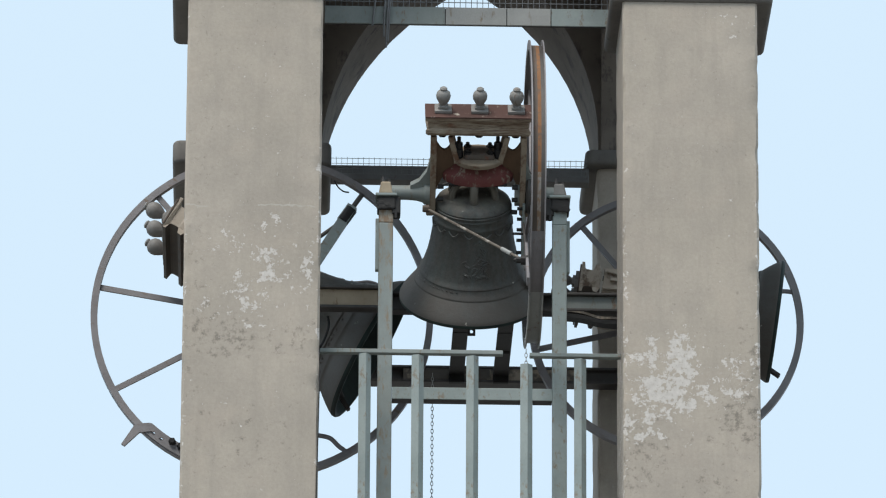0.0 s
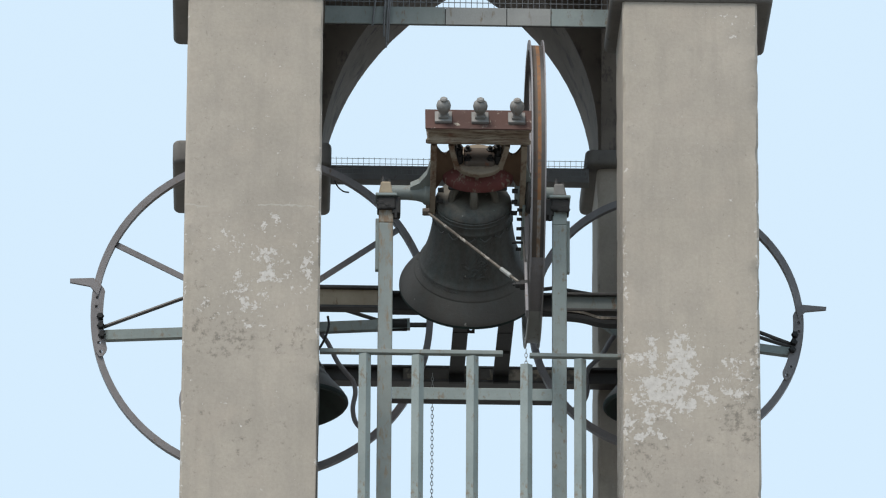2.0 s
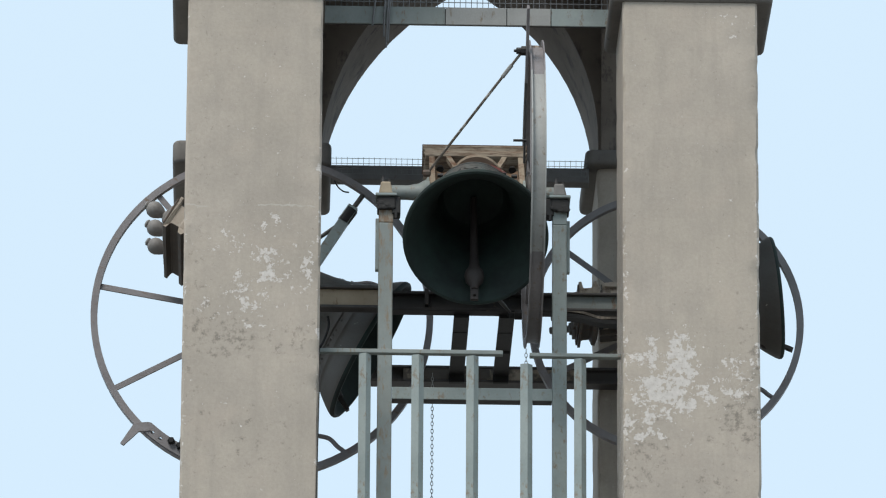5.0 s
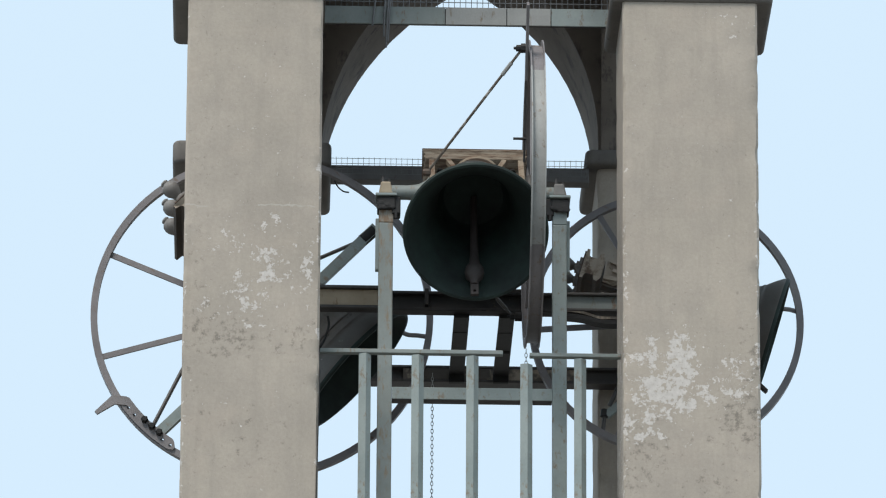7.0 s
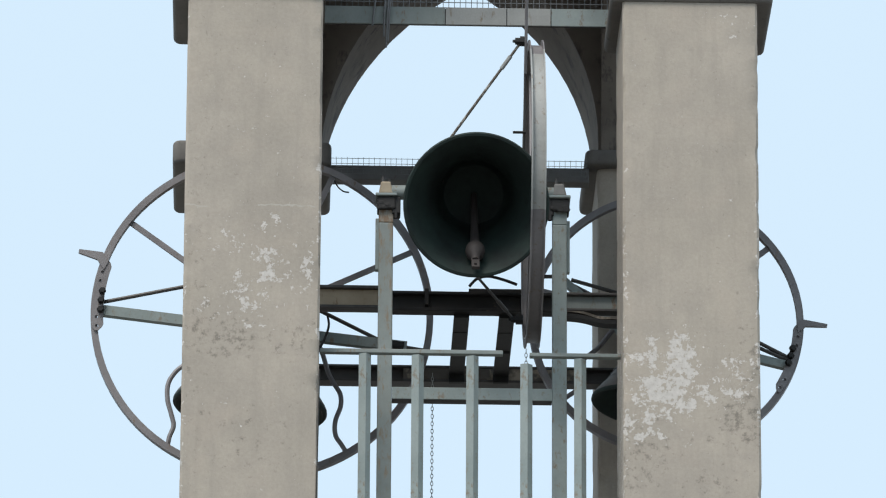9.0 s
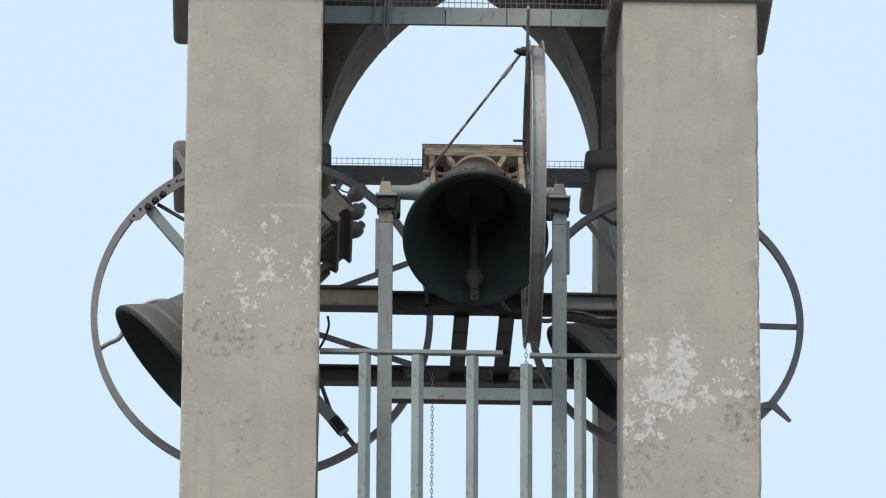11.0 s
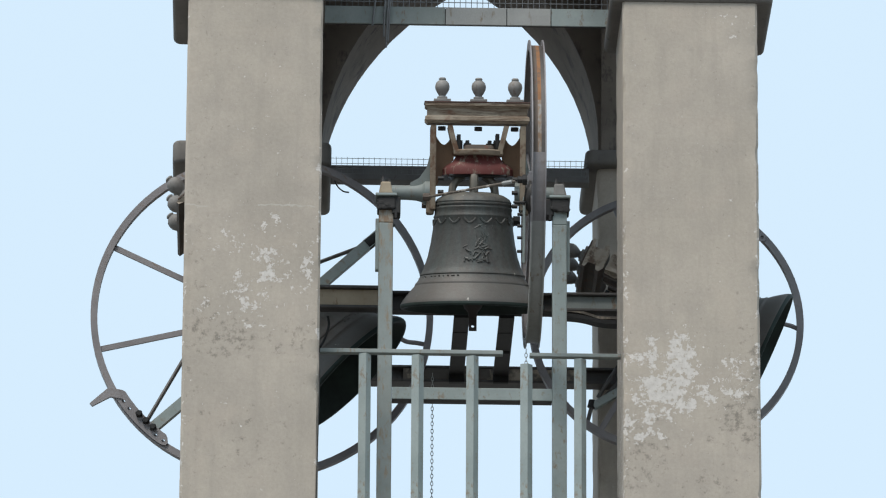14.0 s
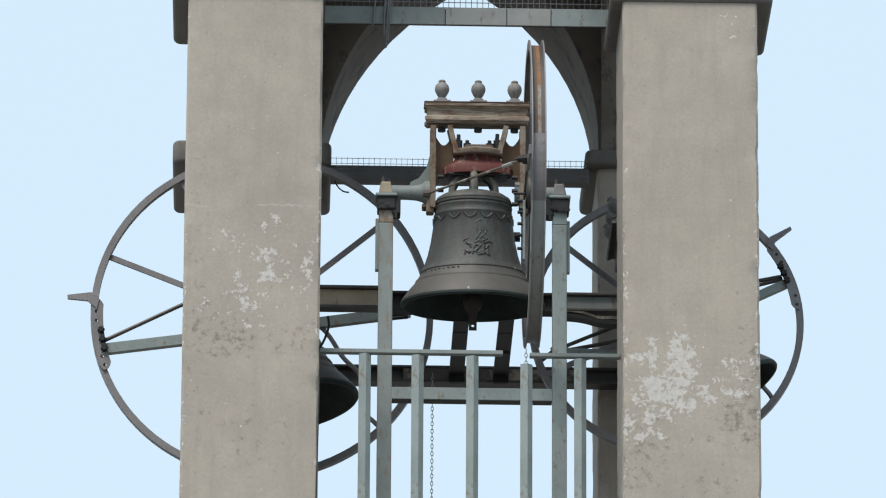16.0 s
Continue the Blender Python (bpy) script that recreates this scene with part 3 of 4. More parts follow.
wire_mesh("wire_mesh", -0.759, 0.69, 15.885, 15.979, 2.36, 0.0295, 0.0022, "square bird mesh fixed over the back beam")
wire_mesh("wire_mesh", -0.757, 0.757, 16.14, 17.15, 0.64, 0.0295, 0.0035, "square bird mesh filling the arch above the tie beam")
back = empty("back_beam", (0, 2.39, 15.865), "dark tie beam at the back of the belfry", "beam")
part("joist", box(-0.7, 0.7, 0, 0.09, 0, 0.082, 0.004), BACK, back)


# ---- bells ----
OUTER = [(0.02, 0.004), (0.11, 0.0), (0.155, -0.014), (0.184, -0.034), (0.193, -0.052), (0.191, -0.06), (0.196, -0.064), (0.196, -0.071), (0.191, -0.075),
         (0.193, -0.082), (0.197, -0.086), (0.197, -0.092), (0.194, -0.1), (0.196, -0.125), (0.2, -0.13), (0.2, -0.136), (0.198, -0.14), (0.203, -0.2), (0.214, -0.28),
         (0.228, -0.35), (0.246, -0.41), (0.258, -0.44), (0.265, -0.446), (0.267, -0.453), (0.264, -0.458), (0.2785, -0.488), (0.2885, -0.499), (0.291, -0.505),
         (0.291, -0.511), (0.307, -0.53), (0.333, -0.565), (0.353, -0.595), (0.363, -0.615), (0.364, -0.628), (0.358, -0.636)]
INNER = [(0.346, -0.636), (0.325, -0.605), (0.292, -0.545), (0.255, -0.47), (0.225, -0.39), (0.203, -0.3), (0.186, -0.2), (0.176, -0.09), (0.15, -0.055), (0.02, -0.045)]


def turned(ob_bm, side):
    """Built with the axle along x; for the side bells the axle runs along y."""
    if side:
        bmesh.ops.rotate(ob_bm, verts=ob_bm.verts[:], cent=(0, 0, 0), matrix=Matrix.Rotation(radians(90), 3, "Z"))
    return ob_bm


def bell_body(thing, sr, sz, side):
    prof = [(r * sr, z * sz) for r, z in OUTER + INNER]
    bm = lathe(prof, 72)
    # lip edge and inside take the verdigris with shade painted in
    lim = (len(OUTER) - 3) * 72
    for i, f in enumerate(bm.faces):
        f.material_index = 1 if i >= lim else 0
    body = part("bell", turned(bm, side), [BRONZE, PATINA_SHADED], thing, "dark patinated bronze bell, verdigris inside darkened for shade", True)
    # cast garland under the shoulder and a worn relief on the waist, as low lumps
    rnd = random.Random(3)
    bm = bmesh.new()
    for i in range(15):
        if rnd.random() < 0.2:
            continue
        a = 2 * math.pi * i / 15
        pts = []
        for k in range(7):
            b = a + (k / 6 - 0.5) * 0.31
            z = -0.15 - 0.026 * math.sin(math.pi * k / 6)
            pts.append((0.2 * sr * math.cos(b), 0.2 * sr * math.sin(b), z * sz))
        sweep(pts, circ(0.0062, 6), bm, (0, 0, 1))
    tagged(part("garland", turned(bm, side), BRONZE, body, "", True), kind="stuff")
    bm = bmesh.new()
    for i in range(50):
        z = -0.19 - 0.21 * rnd.random()
        a = -math.pi / 2 + 0.16 + (0.3 + z) * 0.9 + rnd.gauss(0, 0.15)
        head = rnd.uniform(0, 6.28)
        pts = []
        for k in range(6):
            r = (0.199 + max(-0.2 - z, 0) * 0.155 + max(-0.28 - z, 0) * 0.11) * sr
            pts.append((r * math.cos(a), r * math.sin(a), z * sz))
            head += rnd.uniform(-0.7, 0.7)
            z = min(max(z + 0.006 * math.sin(head), -0.42), -0.19)
            a += 0.026 * math.cos(head)
        w = rnd.uniform(0.0035, 0.0075)
        sweep(pts, circ(w, 6), bm, (math.cos(a), math.sin(a), 0))
    tagged(part("relief", turned(bm, side), BRONZE, body, "worn cast relief", True), kind="stuff")
    bm = bmesh.new()
    for i in range(46):
        if rnd.random() < 0.2:
            continue
        a = 2 * math.pi * i / 64
        m = Matrix.Translation((0.2709 * sr * math.cos(a), 0.2709 * sr * math.sin(a), -0.473 * sz)) @ Matrix.Rotation(a, 4, "Z") @ Matrix.Rotation(radians(24), 4, "Y") @ Matrix.Diagonal((0.0012, rnd.uniform(0.008, 0.02), rnd.uniform(0.011, 0.018), 1))
        bmesh.ops.create_cube(bm, size=1.0, matrix=m)
    tagged(part("inscription", turned(bm, side), BRONZE, body, "worn raised band of cast marks"), kind="stuff")
    return body


def clapper_of(thing, sz, side):
    bm = lathe([(0.016, 0.0), (0.018, -0.2 * sz), (0.023, -0.42 * sz), (0.028, -0.48 * sz), (0.046, -0.51 * sz), (0.051, -0.54 * sz), (0.046, -0.57 * sz), (0.026, -0.595 * sz), (0.02, -0.63 * sz)], 16)
    ob = part("clapper", turned(bm, side), CLAP, thing, "rusty iron clapper", True)
    bm = bmesh.new()
    z0, z1, w = -0.62 * sz, -0.7 * sz, 0.02
    hole = [(0.009 * math.cos(2 * math.pi * i / 8 + math.pi / 8), 0.009 * math.sin(2 * math.pi * i / 8 + math.pi / 8) + z1 + 0.022) for i in range(8)]
    out = [(w, z1 + 0.028), (w, z0), (-w, z0), (-w, z1 + 0.028), (-w, z1 + 0.012), (-w, z1), (w, z1), (w, z1 + 0.012)]
    order = sorted(out, key=lambda p: math.atan2(p[1] - z1 - 0.022, p[0]))
    hole = sorted(hole, key=lambda p: math.atan2(p[1] - z1 - 0.022, p[0]))
    rows = []
    for y in (-0.009, 0.009):
        rows.append(([bm.verts.new((x, y, z)) for x, z in order], [bm.verts.new((x, y, z)) for x, z in hole]))
    for o, h in rows:
        for i in range(8):
            bm.faces.new((o[i], o[(i + 1) % 8], h[(i + 1) % 8], h[i]))
    for k in range(2):
        a, b = rows[0][k], rows[1][k]
        for i in range(8):
            bm.faces.new((a[i], a[(i + 1) % 8], b[(i + 1) % 8], b[i]))
    part("flight", turned(bm, side), CLAP, ob)
    return ob


def headstock(thing, sx, s, side, cx=0.02, skin=None, ball=None):
    """Cast yoke: moulded top beam with three urn finials, two pierced cheeks, red clamp and crown loops."""
    HEAD_M, KNOB_M = skin or HEAD, ball or KNOB
    LEG_M = skin or LEG

    def put(name, bm, mat, parent=thing, label="", smooth=False):
        return part(name, turned(bm, side), mat, parent, label, smooth)

    by = 0.68 if side else 0.89
    x0, x1 = (-0.274) * sx + cx, 0.262 * sx + cx
    bm = bmesh.new()
    prof = [(-0.092, 0.462), (-0.092, 0.448), (-0.08, 0.442), (-0.072, 0.435), (-0.072, 0.4), (-0.084, 0.39), (-0.088, 0.373), (-0.074, 0.358), (0.074, 0.358), (0.088, 0.373), (0.084, 0.39), (0.072, 0.4), (0.072, 0.435), (0.08, 0.442), (0.092, 0.448), (0.092, 0.462)]
    if side:
        prof = [(y * (1.25 if abs(y) > 0.081 else 0.92), z) for y, z in prof]
    n = len(prof)
    ra = [bm.verts.new((x0 + (0.012 if abs(y) < 0.075 else 0), y * by * s, z * s)) for y, z in prof]
    rb = [bm.verts.new((x1 - (0.012 if abs(y) < 0.075 else 0), y * by * s, z * s)) for y, z in prof]
    for i in range(n):
        bm.faces.new((ra[i], ra[(i + 1) % n], rb[(i + 1) % n], rb[i]))
    # on side bells the end faces get the painted-in lit tone
    for cap in (ra, rb):
        bm.faces.new(cap).material_index = 1
    beam = put("yoke_beam", bm, [HEAD_M, CHEEK_LIT if side else HEAD_M], thing, "moulded iron yoke beam, cream paint flaking to rust red")
    put("top_plate", box(x0 - 0.004, x1 + 0.004, -0.094 * by * s, 0.094 * by * s, 0.4625 * s, 0.47 * s, 0.002), HEAD_DARK if side else PLATE, beam, "thin rust-brown top plate")
    for k in (-1, 0, 1):
        fx = cx + 0.001 + k * 0.187 * sx
        prof = [(0.045, 0.0), (0.045, 0.014), (0.022, 0.02), (0.016, 0.03), (0.024, 0.042), (0.033, 0.06), (0.035, 0.075), (0.031, 0.091), (0.02, 0.102), (0.016, 0.104), (0.018, 0.112), (0.012, 0.118)]
        bm = bmesh.new()
        box(fx - 0.044 * s, fx + 0.044 * s, -0.044 * s, 0.044 * s, 0.47 * s, 0.487 * s, 0.003, bm)
        box(fx - 0.026 * s, fx + 0.026 * s, -0.026 * s, 0.026 * s, 0.486 * s, 0.5 * s, 0.003, bm)
        lathe([(r * 1.08 * s, (0.474 + z * 1.07) * s) for r, z in prof[2:]], 20, "z", bm, (fx, 0, 0))
        put("finial", bm, KNOB_M, beam, "grey cast urn finial", True)
        put("stud", lathe([(0.02, 0.325 * s), (0.02, 0.346 * s)], 6, "z", None, (fx, 0, 0)), BLACK, beam)
    for e in (-1, 1):
        def X(v):
            return cx + e * v * sx
        for yy in (-0.055, 0.055):
            bm = bmesh.new()
            a, b = sorted((X(0.245), X(0.215)))
            box(a, b, (yy - 0.012) * s, (yy + 0.012) * s, -0.09 * s, 0.347 * s, 0.004, bm)
            put("cheek_leg", bm, LEG_M, thing, "flaking cream cheek leg")
            pts = [(X(0.145), yy * s, 0.347 * s), (X(0.132), yy * s, 0.29 * s), (X(0.114), yy * s, 0.225 * s), (X(0.112), yy * s, 0.2 * s)]
            put("brace", sweep(pts, rect(0.026 * s, 0.026 * s)), LEG_M, thing)
        bm = bmesh.new()
        # pierced web with a round-bottomed gap under the beam
        top = []
        for k in range(9):
            u = k / 8
            top.append((0.215 - 0.08 * u, 0.295 - 0.045 * math.sin(math.pi * u)))
        low = [(0.12, 0.22), (0.125, 0.17), (0.165, 0.13), (0.195, 0.07), (0.215, 0.03)]
        loop = [(X(x), z * s) for x, z in top + low]
        fa = [bm.verts.new((x, -0.012, z)) for x, z in loop]
        fb = [bm.verts.new((x, 0.012, z)) for x, z in loop]
        bm.faces.new(fa)
        bm.faces.new(fb)
        for i in range(len(loop)):
            bm.faces.new((fa[i], fa[(i + 1) % len(loop)], fb[(i + 1) % len(loop)], fb[i]))
        put("cheek_web", bm, HEAD_DARK if side else WEB, thing, "rusty cheek web")
        prof = [(0.062, 0.212), (0.062, 0.25), (0.05, 0.262), (0.042, 0.29), (0.038, 0.34), (0.038, 0.43)]
        if side:
            prof = [(0.085, 0.212), (0.085, 0.25), (0.062, 0.26), (0.04, 0.28), (0.036, 0.33)]
        put("axle_stub", lathe([(r * s, cx * 0 + e * z * sx) for r, z in prof], 20, "x"), STUB, thing, "grey-green painted axle stub", True)
        if not side:
            tri = [(0.245, 0.2), (0.262, 0.13), (0.3, 0.075), (0.345, 0.05), (0.345, 0.0), (0.245, 0.0)]
            bm = bmesh.new()
            fa = [bm.verts.new((X(x), -0.022, z)) for x, z in tri]
            fb = [bm.verts.new((X(x), 0.022, z)) for x, z in tri]
            bm.faces.new(fa)
            bm.faces.new(fb)
            for k in range(6):
                bm.faces.new((fa[k], fa[(k + 1) % 6], fb[(k + 1) % 6], fb[k]))
            put("gusset", bm, STUB, thing, "grey-green cast gusset")
        if side:
            bm = bmesh.new()
            out = [(-0.05, -0.03), (-0.043, 0.16), (-0.045, 0.25), (-0.066, 0.285), (-0.06, 0.345), (0.06, 0.345), (0.066, 0.285), (0.045, 0.25), (0.043, 0.16), (0.05, -0.03)]
            fa = [bm.verts.new((X(0.248), y * s, z * s)) for y, z in out]
            fb = [bm.verts.new((X(0.268), y * s, z * s)) for y, z in out]
            bm.faces.new(fa)
            bm.faces.new(fb)
            for k in range(len(out)):
                bm.faces.new((fa[k], fa[(k + 1) % len(out)], fb[(k + 1) % len(out)], fb[k]))
            put("cheek_plate", bm, CHEEK_LIT, thing, "weathered cream cheek plate, lightened as lit")
            for ry, rz, rw in ((-0.03, 0.335, 0.02), (0.0, 0.31, 0.016), (0.031, 0.345, 0.02)):
                rib = [(X(0.268), ry * s, 0.02 * s), (X(0.276), ry * s, 0.16 * s), (X(0.284), ry * 1.5 * s, rz * s)]
                put("rib", sweep(rib, rect(rw * s, 0.02), None, (0, 1, 0)), CHEEK_LIT, thing)
        put("foot", box(min(X(0.222), X(0.262)), max(X(0.222), X(0.262)), -0.045 * s, 0.045 * s, -0.112 * s, -0.03 * s, 0.008), LEG_M, thing)
        for zz in (-0.07, 0.0, 0.07):
            put("bolt", lathe([(0.012, 0), (0.012, 0.03)], 6, "x", None, (X(0.205) - (0.03 if e > 0 else 0), -0.07 * s, zz * s)), BLACK, thing)
    bm = lathe([(0.182 * s, 0.092 * s), (0.184 * s, 0.122 * s), (0.165 * s, 0.142 * s), (0.13 * s, 0.163 * s), (0.112 * s, 0.193 * s)], 36, "z")
    bmesh.ops.scale(bm, vec=(1, 0.66, 1), verts=bm.verts[:])
    bmesh.ops.translate(bm, vec=(cx, 0, 0), verts=bm.verts[:])
    clamp = put("clamp", bm, RED, thing, "dull red roof-shaped clamp with flaking paint", True)
    # added black slab that stands for the shade beneath the clamp
    put("clamp_under_shade", box(cx - 0.15 * s, cx + 0.15 * s, -0.085 * s, 0.085 * s, 0.078 * s, 0.094 * s, 0.006), BLACK, clamp)
    put("clamp_plate", lathe([(0.09 * s, 0.192 * s), (0.128 * s, 0.193 * s), (0.132 * s, 0.2 * s), (0.132 * s, 0.216 * s), (0.126 * s, 0.222 * s), (0.05 * s, 0.224 * s)], 28, "z", None, (cx, 0, 0)), LEG_M, thing, "round cast clamp flange", True)
    put("clamp_core", box(cx - 0.075 * s, cx + 0.085 * s, -0.07 * s, 0.07 * s, 0.178 * s, 0.25 * s, 0.02), HEAD_DARK, thing)
    for bx, tall in ((-0.1, 0.03), (-0.055, 0.0), (0.06, 0.0), (0.1, 0.035)):
        for yy in (-0.04, 0.04):
            up = [(0.009, 0.2), (0.009, 0.225), (0.02, 0.226), (0.02, 0.256 + tall * 0.5), (0.01, 0.257 + tall * 0.5), (0.01, 0.272 + tall)]
            put("tie_bolt", lathe([(a * s, b * s) for a, b in up], 6, "z", None, (cx + bx * s, yy * s, 0)), BLACK, thing)
    for ang in range(0, 360, 60):
        c, d = math.cos(radians(ang + 30)), math.sin(radians(ang + 30))
        pts = [(0.13 * c * s, 0.11 * d * s, -0.014), (0.125 * c * s, 0.105 * d * s, 0.03 * s), (0.1 * c * s, 0.085 * d * s, 0.07 * s), (0.05 * c * s, 0.045 * d * s, 0.098 * s)]
        put("crown_loop", sweep(pts, circ(0.02 * s, 8), None, (d, -c, 0)), BRONZE, thing, "cast crown loop", True)
    put("crown_loop", sweep([(0, -0.115 * s, -0.01), (0, -0.118 * s, 0.06 * s), (0, -0.09 * s, 0.1 * s), (0, -0.04 * s, 0.11 * s)], circ(0.022 * s, 8), None, (1, 0, 0)), BRONZE, thing, "cast crown loop", True)


# middle bell, swinging towards and away from the square
bell_mid = empty("church_bell", MID_AXLE, "dark bronze church bell swinging under a rusty finialled headstock", "bell", "swinging bells")
bell_body(bell_mid, 1.017, 0.942, False)
clapper_mid = clapper_of(bell_mid, 0.955, False)
MID_PIVOT = -0.07
headstock(bell_mid, 1.0, 0.994, False)
WX, WR = 0.309, 0.793
sec = [(-0.037, 0.0), (-0.037, 0.05), (-0.03, 0.05), (-0.03, 0.022), (-0.006, 0.022), (0.012, 0.022), (0.03, 0.022), (0.03, 0.05), (0.037, 0.05), (0.037, 0.0), (0.033, 0.0), (0.033, 0.015), (-0.033, 0.015), (-0.033, 0.0)]
bm = ring(WR - 0.05, sec, 96, "yz")
for f in bm.faces:
    c = f.calc_center_median()
    rad = math.hypot(c.y, c.z)
    ang = math.degrees(math.atan2(-c.y, c.z))
    floor = abs(c.x) < 0.025 and rad > WR - 0.034
    if -80 < ang < 78:
        f.material_index = (3 if c.x < -0.006 else (1 if ang < 58 else 5) if c.x < 0.012 else 2) if floor else 0
    else:
        f.material_index = 4 if ang > 104 else 0
wheel = part("wheel_rim", bm, [RIM, RUST, STEEL, HEAD_DARK, PALE, RUST_FADE], bell_mid, "grooved steel rope wheel, partly rusted orange")
wheel.location = (WX, 0, 0)
for a in (20, 80, 140, 200, 260, 320):
    c, d = math.cos(radians(a)), math.sin(radians(a))
    part("spoke", sweep([(WX - 0.012, 0.07 * c, 0.07 * d), (WX - 0.012, (WR - 0.045) * c, (WR - 0.045) * d)], rect(0.012, 0.04), None, (1, 0, 0)), RIM, bell_mid)
part("hub", lathe([(0.09, WX - 0.04), (0.1, WX - 0.03), (0.1, WX + 0.02), (0.045, WX + 0.03)], 24, "x"), STEEL, bell_mid, "", True)
for name, ends in (("front", ((-0.24, -0.122, -0.032), (0.226, -0.775, 0.004))), ("rear", ((-0.24, 0.12, -0.05), (0.226, 0.65, -0.085)))):
    a, b = Vector(ends[0]), Vector(ends[1])
    rod = part("stay_rod", tube([a, b], 0.0072), ROD if name == "front" else STEEL, bell_mid, "thin cream and rust stay rod" if name == "front" else "thin dark stay rod")
    part("sleeve", tube([a.lerp(b, 0.8), a.lerp(b, 0.9)], 0.011), PALE if name == "front" else STEEL, rod)
    part("bolt", lathe([(0.007, 0.188), (0.009, 0.2), (0.018, 0.202), (0.018, 0.225), (0.026, 0.226), (0.026, 0.262)], 8, "x", None, (0, b.y - 0.012, b.z)), BLACK, rod)
    part("eye_bolt", lathe([(0.018, -0.262), (0.02, -0.25), (0.02, -0.228), (0.012, -0.222)], 8, "x", None, (0, a.y, a.z)), HEAD_DARK, rod)
horn = part("horn", box(WX - 0.06, WX - 0.045, -1.03, -0.62, -0.025, 0.025, 0.004), RIM, bell_mid, "flat steel horn on the wheel")
part("bolt", lathe([(0.007, 0.195), (0.007, 0.262)], 6, "x", None, (0, -0.325, -0.07)), BLACK, bell_mid)
guard = part("guard_bar", box(0.252, 0.266, -0.085, -0.05, -0.36, -0.02, 0.003), BLUE, bell_mid, "pale painted flat bar beside the wheel")
for zz in (-0.05, -0.11, -0.17, -0.23, -0.3):
    part("stud", lathe([(0.009, 0.225), (0.009, 0.252)], 6, "x", None, (0, -0.068, zz)), BLACK, guard)
part("back_strip", tube([(WX - 0.055, -0.2, -0.07), (WX - 0.055, -0.64, -0.01)], 0.006), STEEL, bell_mid)


def side_bell(place, mirror, k, sr, sz, hx, hs, dy, spin, spokes, plate_span, label):
    """A bell that swings across the tower, with its spoked wheel and lever arm behind it."""
    thing = empty("church_bell", place, label, "bell", "swinging bells")
    bell_body(thing, sr, sz, True)
    clap = clapper_of(thing, sz, True)
    headstock(thing, hx, hs, True, 0.0, HEAD_SHADED, KNOB_SIDE)
    ca, sa = math.cos(radians(spin)), math.sin(radians(spin))

    def P(u, v, y=0.0):
        u, v = (u * ca - v * sa) * k, (u * sa + v * ca) * k
        return (mirror * u, dy + y, v)

    R = 0.898
    part("wheel_rim", ring(R * k, rect(0.045, 0.036), 96), RIM, thing, "grey steel wheel rim").location = (0, dy, 0)
    for a in spokes:
        c, d = math.cos(radians(a)), math.sin(radians(a))
        part("spoke", sweep([P(0.06 * c, 0.06 * d), P(R * c, R * d)], rect(0.014, 0.03)), RIM, thing)
    for pts in ([(-0.546, -0.703), (-0.531, -0.648), (-0.506, -0.588), (-0.516, -0.518), (-0.53, -0.44), (-0.522, -0.353), (-0.478, -0.286), (-0.42, -0.24), (-0.36, -0.16), (-0.24, -0.03)],
                [(0.404, -0.8), (0.38, -0.75), (0.35, -0.692), (0.354, -0.614), (0.387, -0.534), (0.39, -0.466), (0.362, -0.406), (0.333, -0.338), (0.3, -0.2), (0.22, -0.04)]):
        part("bent_spoke", sweep(spline([P(*p) for p in pts], 5), circ(0.013, 8)), RIM, thing, "bent steel spoke clearing the bell", True)
    if mirror > 0:
        arm = part("lever_arm", sweep([P(-0.85, 0.08), P(-0.3, -0.026), P(0.76, -0.222)], rect(0.045, 0.055 * k)), BLUE, thing, "grey-green lever arm across the wheel")
        kn, tip = (0.745, -0.222), (0.865, -0.25)
        stays = [[(-0.84, 0.13), (-0.42, 0.19), (-0.05, 0.235)], [(0.3, 0.02), (0.68, -0.21)]]
    else:
        arm = part("lever_arm", sweep([P(-0.85, 0.066), P(-0.3, -0.038), P(0.04, -0.1)], rect(0.045, 0.055 * k)), BLUE, thing, "grey-green lever arm on the wheel")
        part("lever_arm", sweep([P(0.05, -0.26), P(0.49, -0.1), P(0.77, -0.01)], rect(0.04, 0.05 * k)), BLUE, thing, "grey-green inner lever arm")
        kn, tip = (0.785, -0.004), (0.882, -0.052)
        stays = [[(-0.84, 0.125), (-0.42, 0.15), (-0.05, 0.17)], [(-0.84, 0.105), (-0.42, 0.105), (-0.05, 0.09)], [(0.7, 0.009), (0.47, 0.043), (0.08, 0.1)], [(0.7, -0.02), (0.475, -0.034), (0.08, -0.055)]]
    part("end_rod", tube([P(*kn), P(*tip)], 0.014 * k), STEEL, arm)
    grip, thick = (0.085, 0.034) if mirror > 0 else (0.04, 0.028)
    back = Vector(P(*kn)) - (Vector(P(*tip)) - Vector(P(*kn))).normalized() * grip
    part("sleeve", tube([back, P(*kn)], thick * k, 12), BLACK, arm, "dark clamping sleeve on the arm's end", True)
    for pts in stays:
        part("tie_rod", tube([P(*p) for p in pts], 0.011), STEEL, thing)
    # perforated plate on the rim and its projecting horn
    bm = bmesh.new()
    ro, ri = R + 0.012, R - 0.05
    m = 24
    rows = []
    for i in range(m + 1):
        a = radians(156 + plate_span * i / m)
        cut = 0.03 if i in (0, m) else 0.01 if i in (1, m - 1) else 0.0
        radii = (ri + cut, max(ri + 0.024, ri + cut + 0.004), ri + 0.05, ro - cut * 0.4)
        rows.append([[bm.verts.new(P(r * math.cos(a), r * math.sin(a), y)) for r in radii] for y in (-0.034, -0.026)])
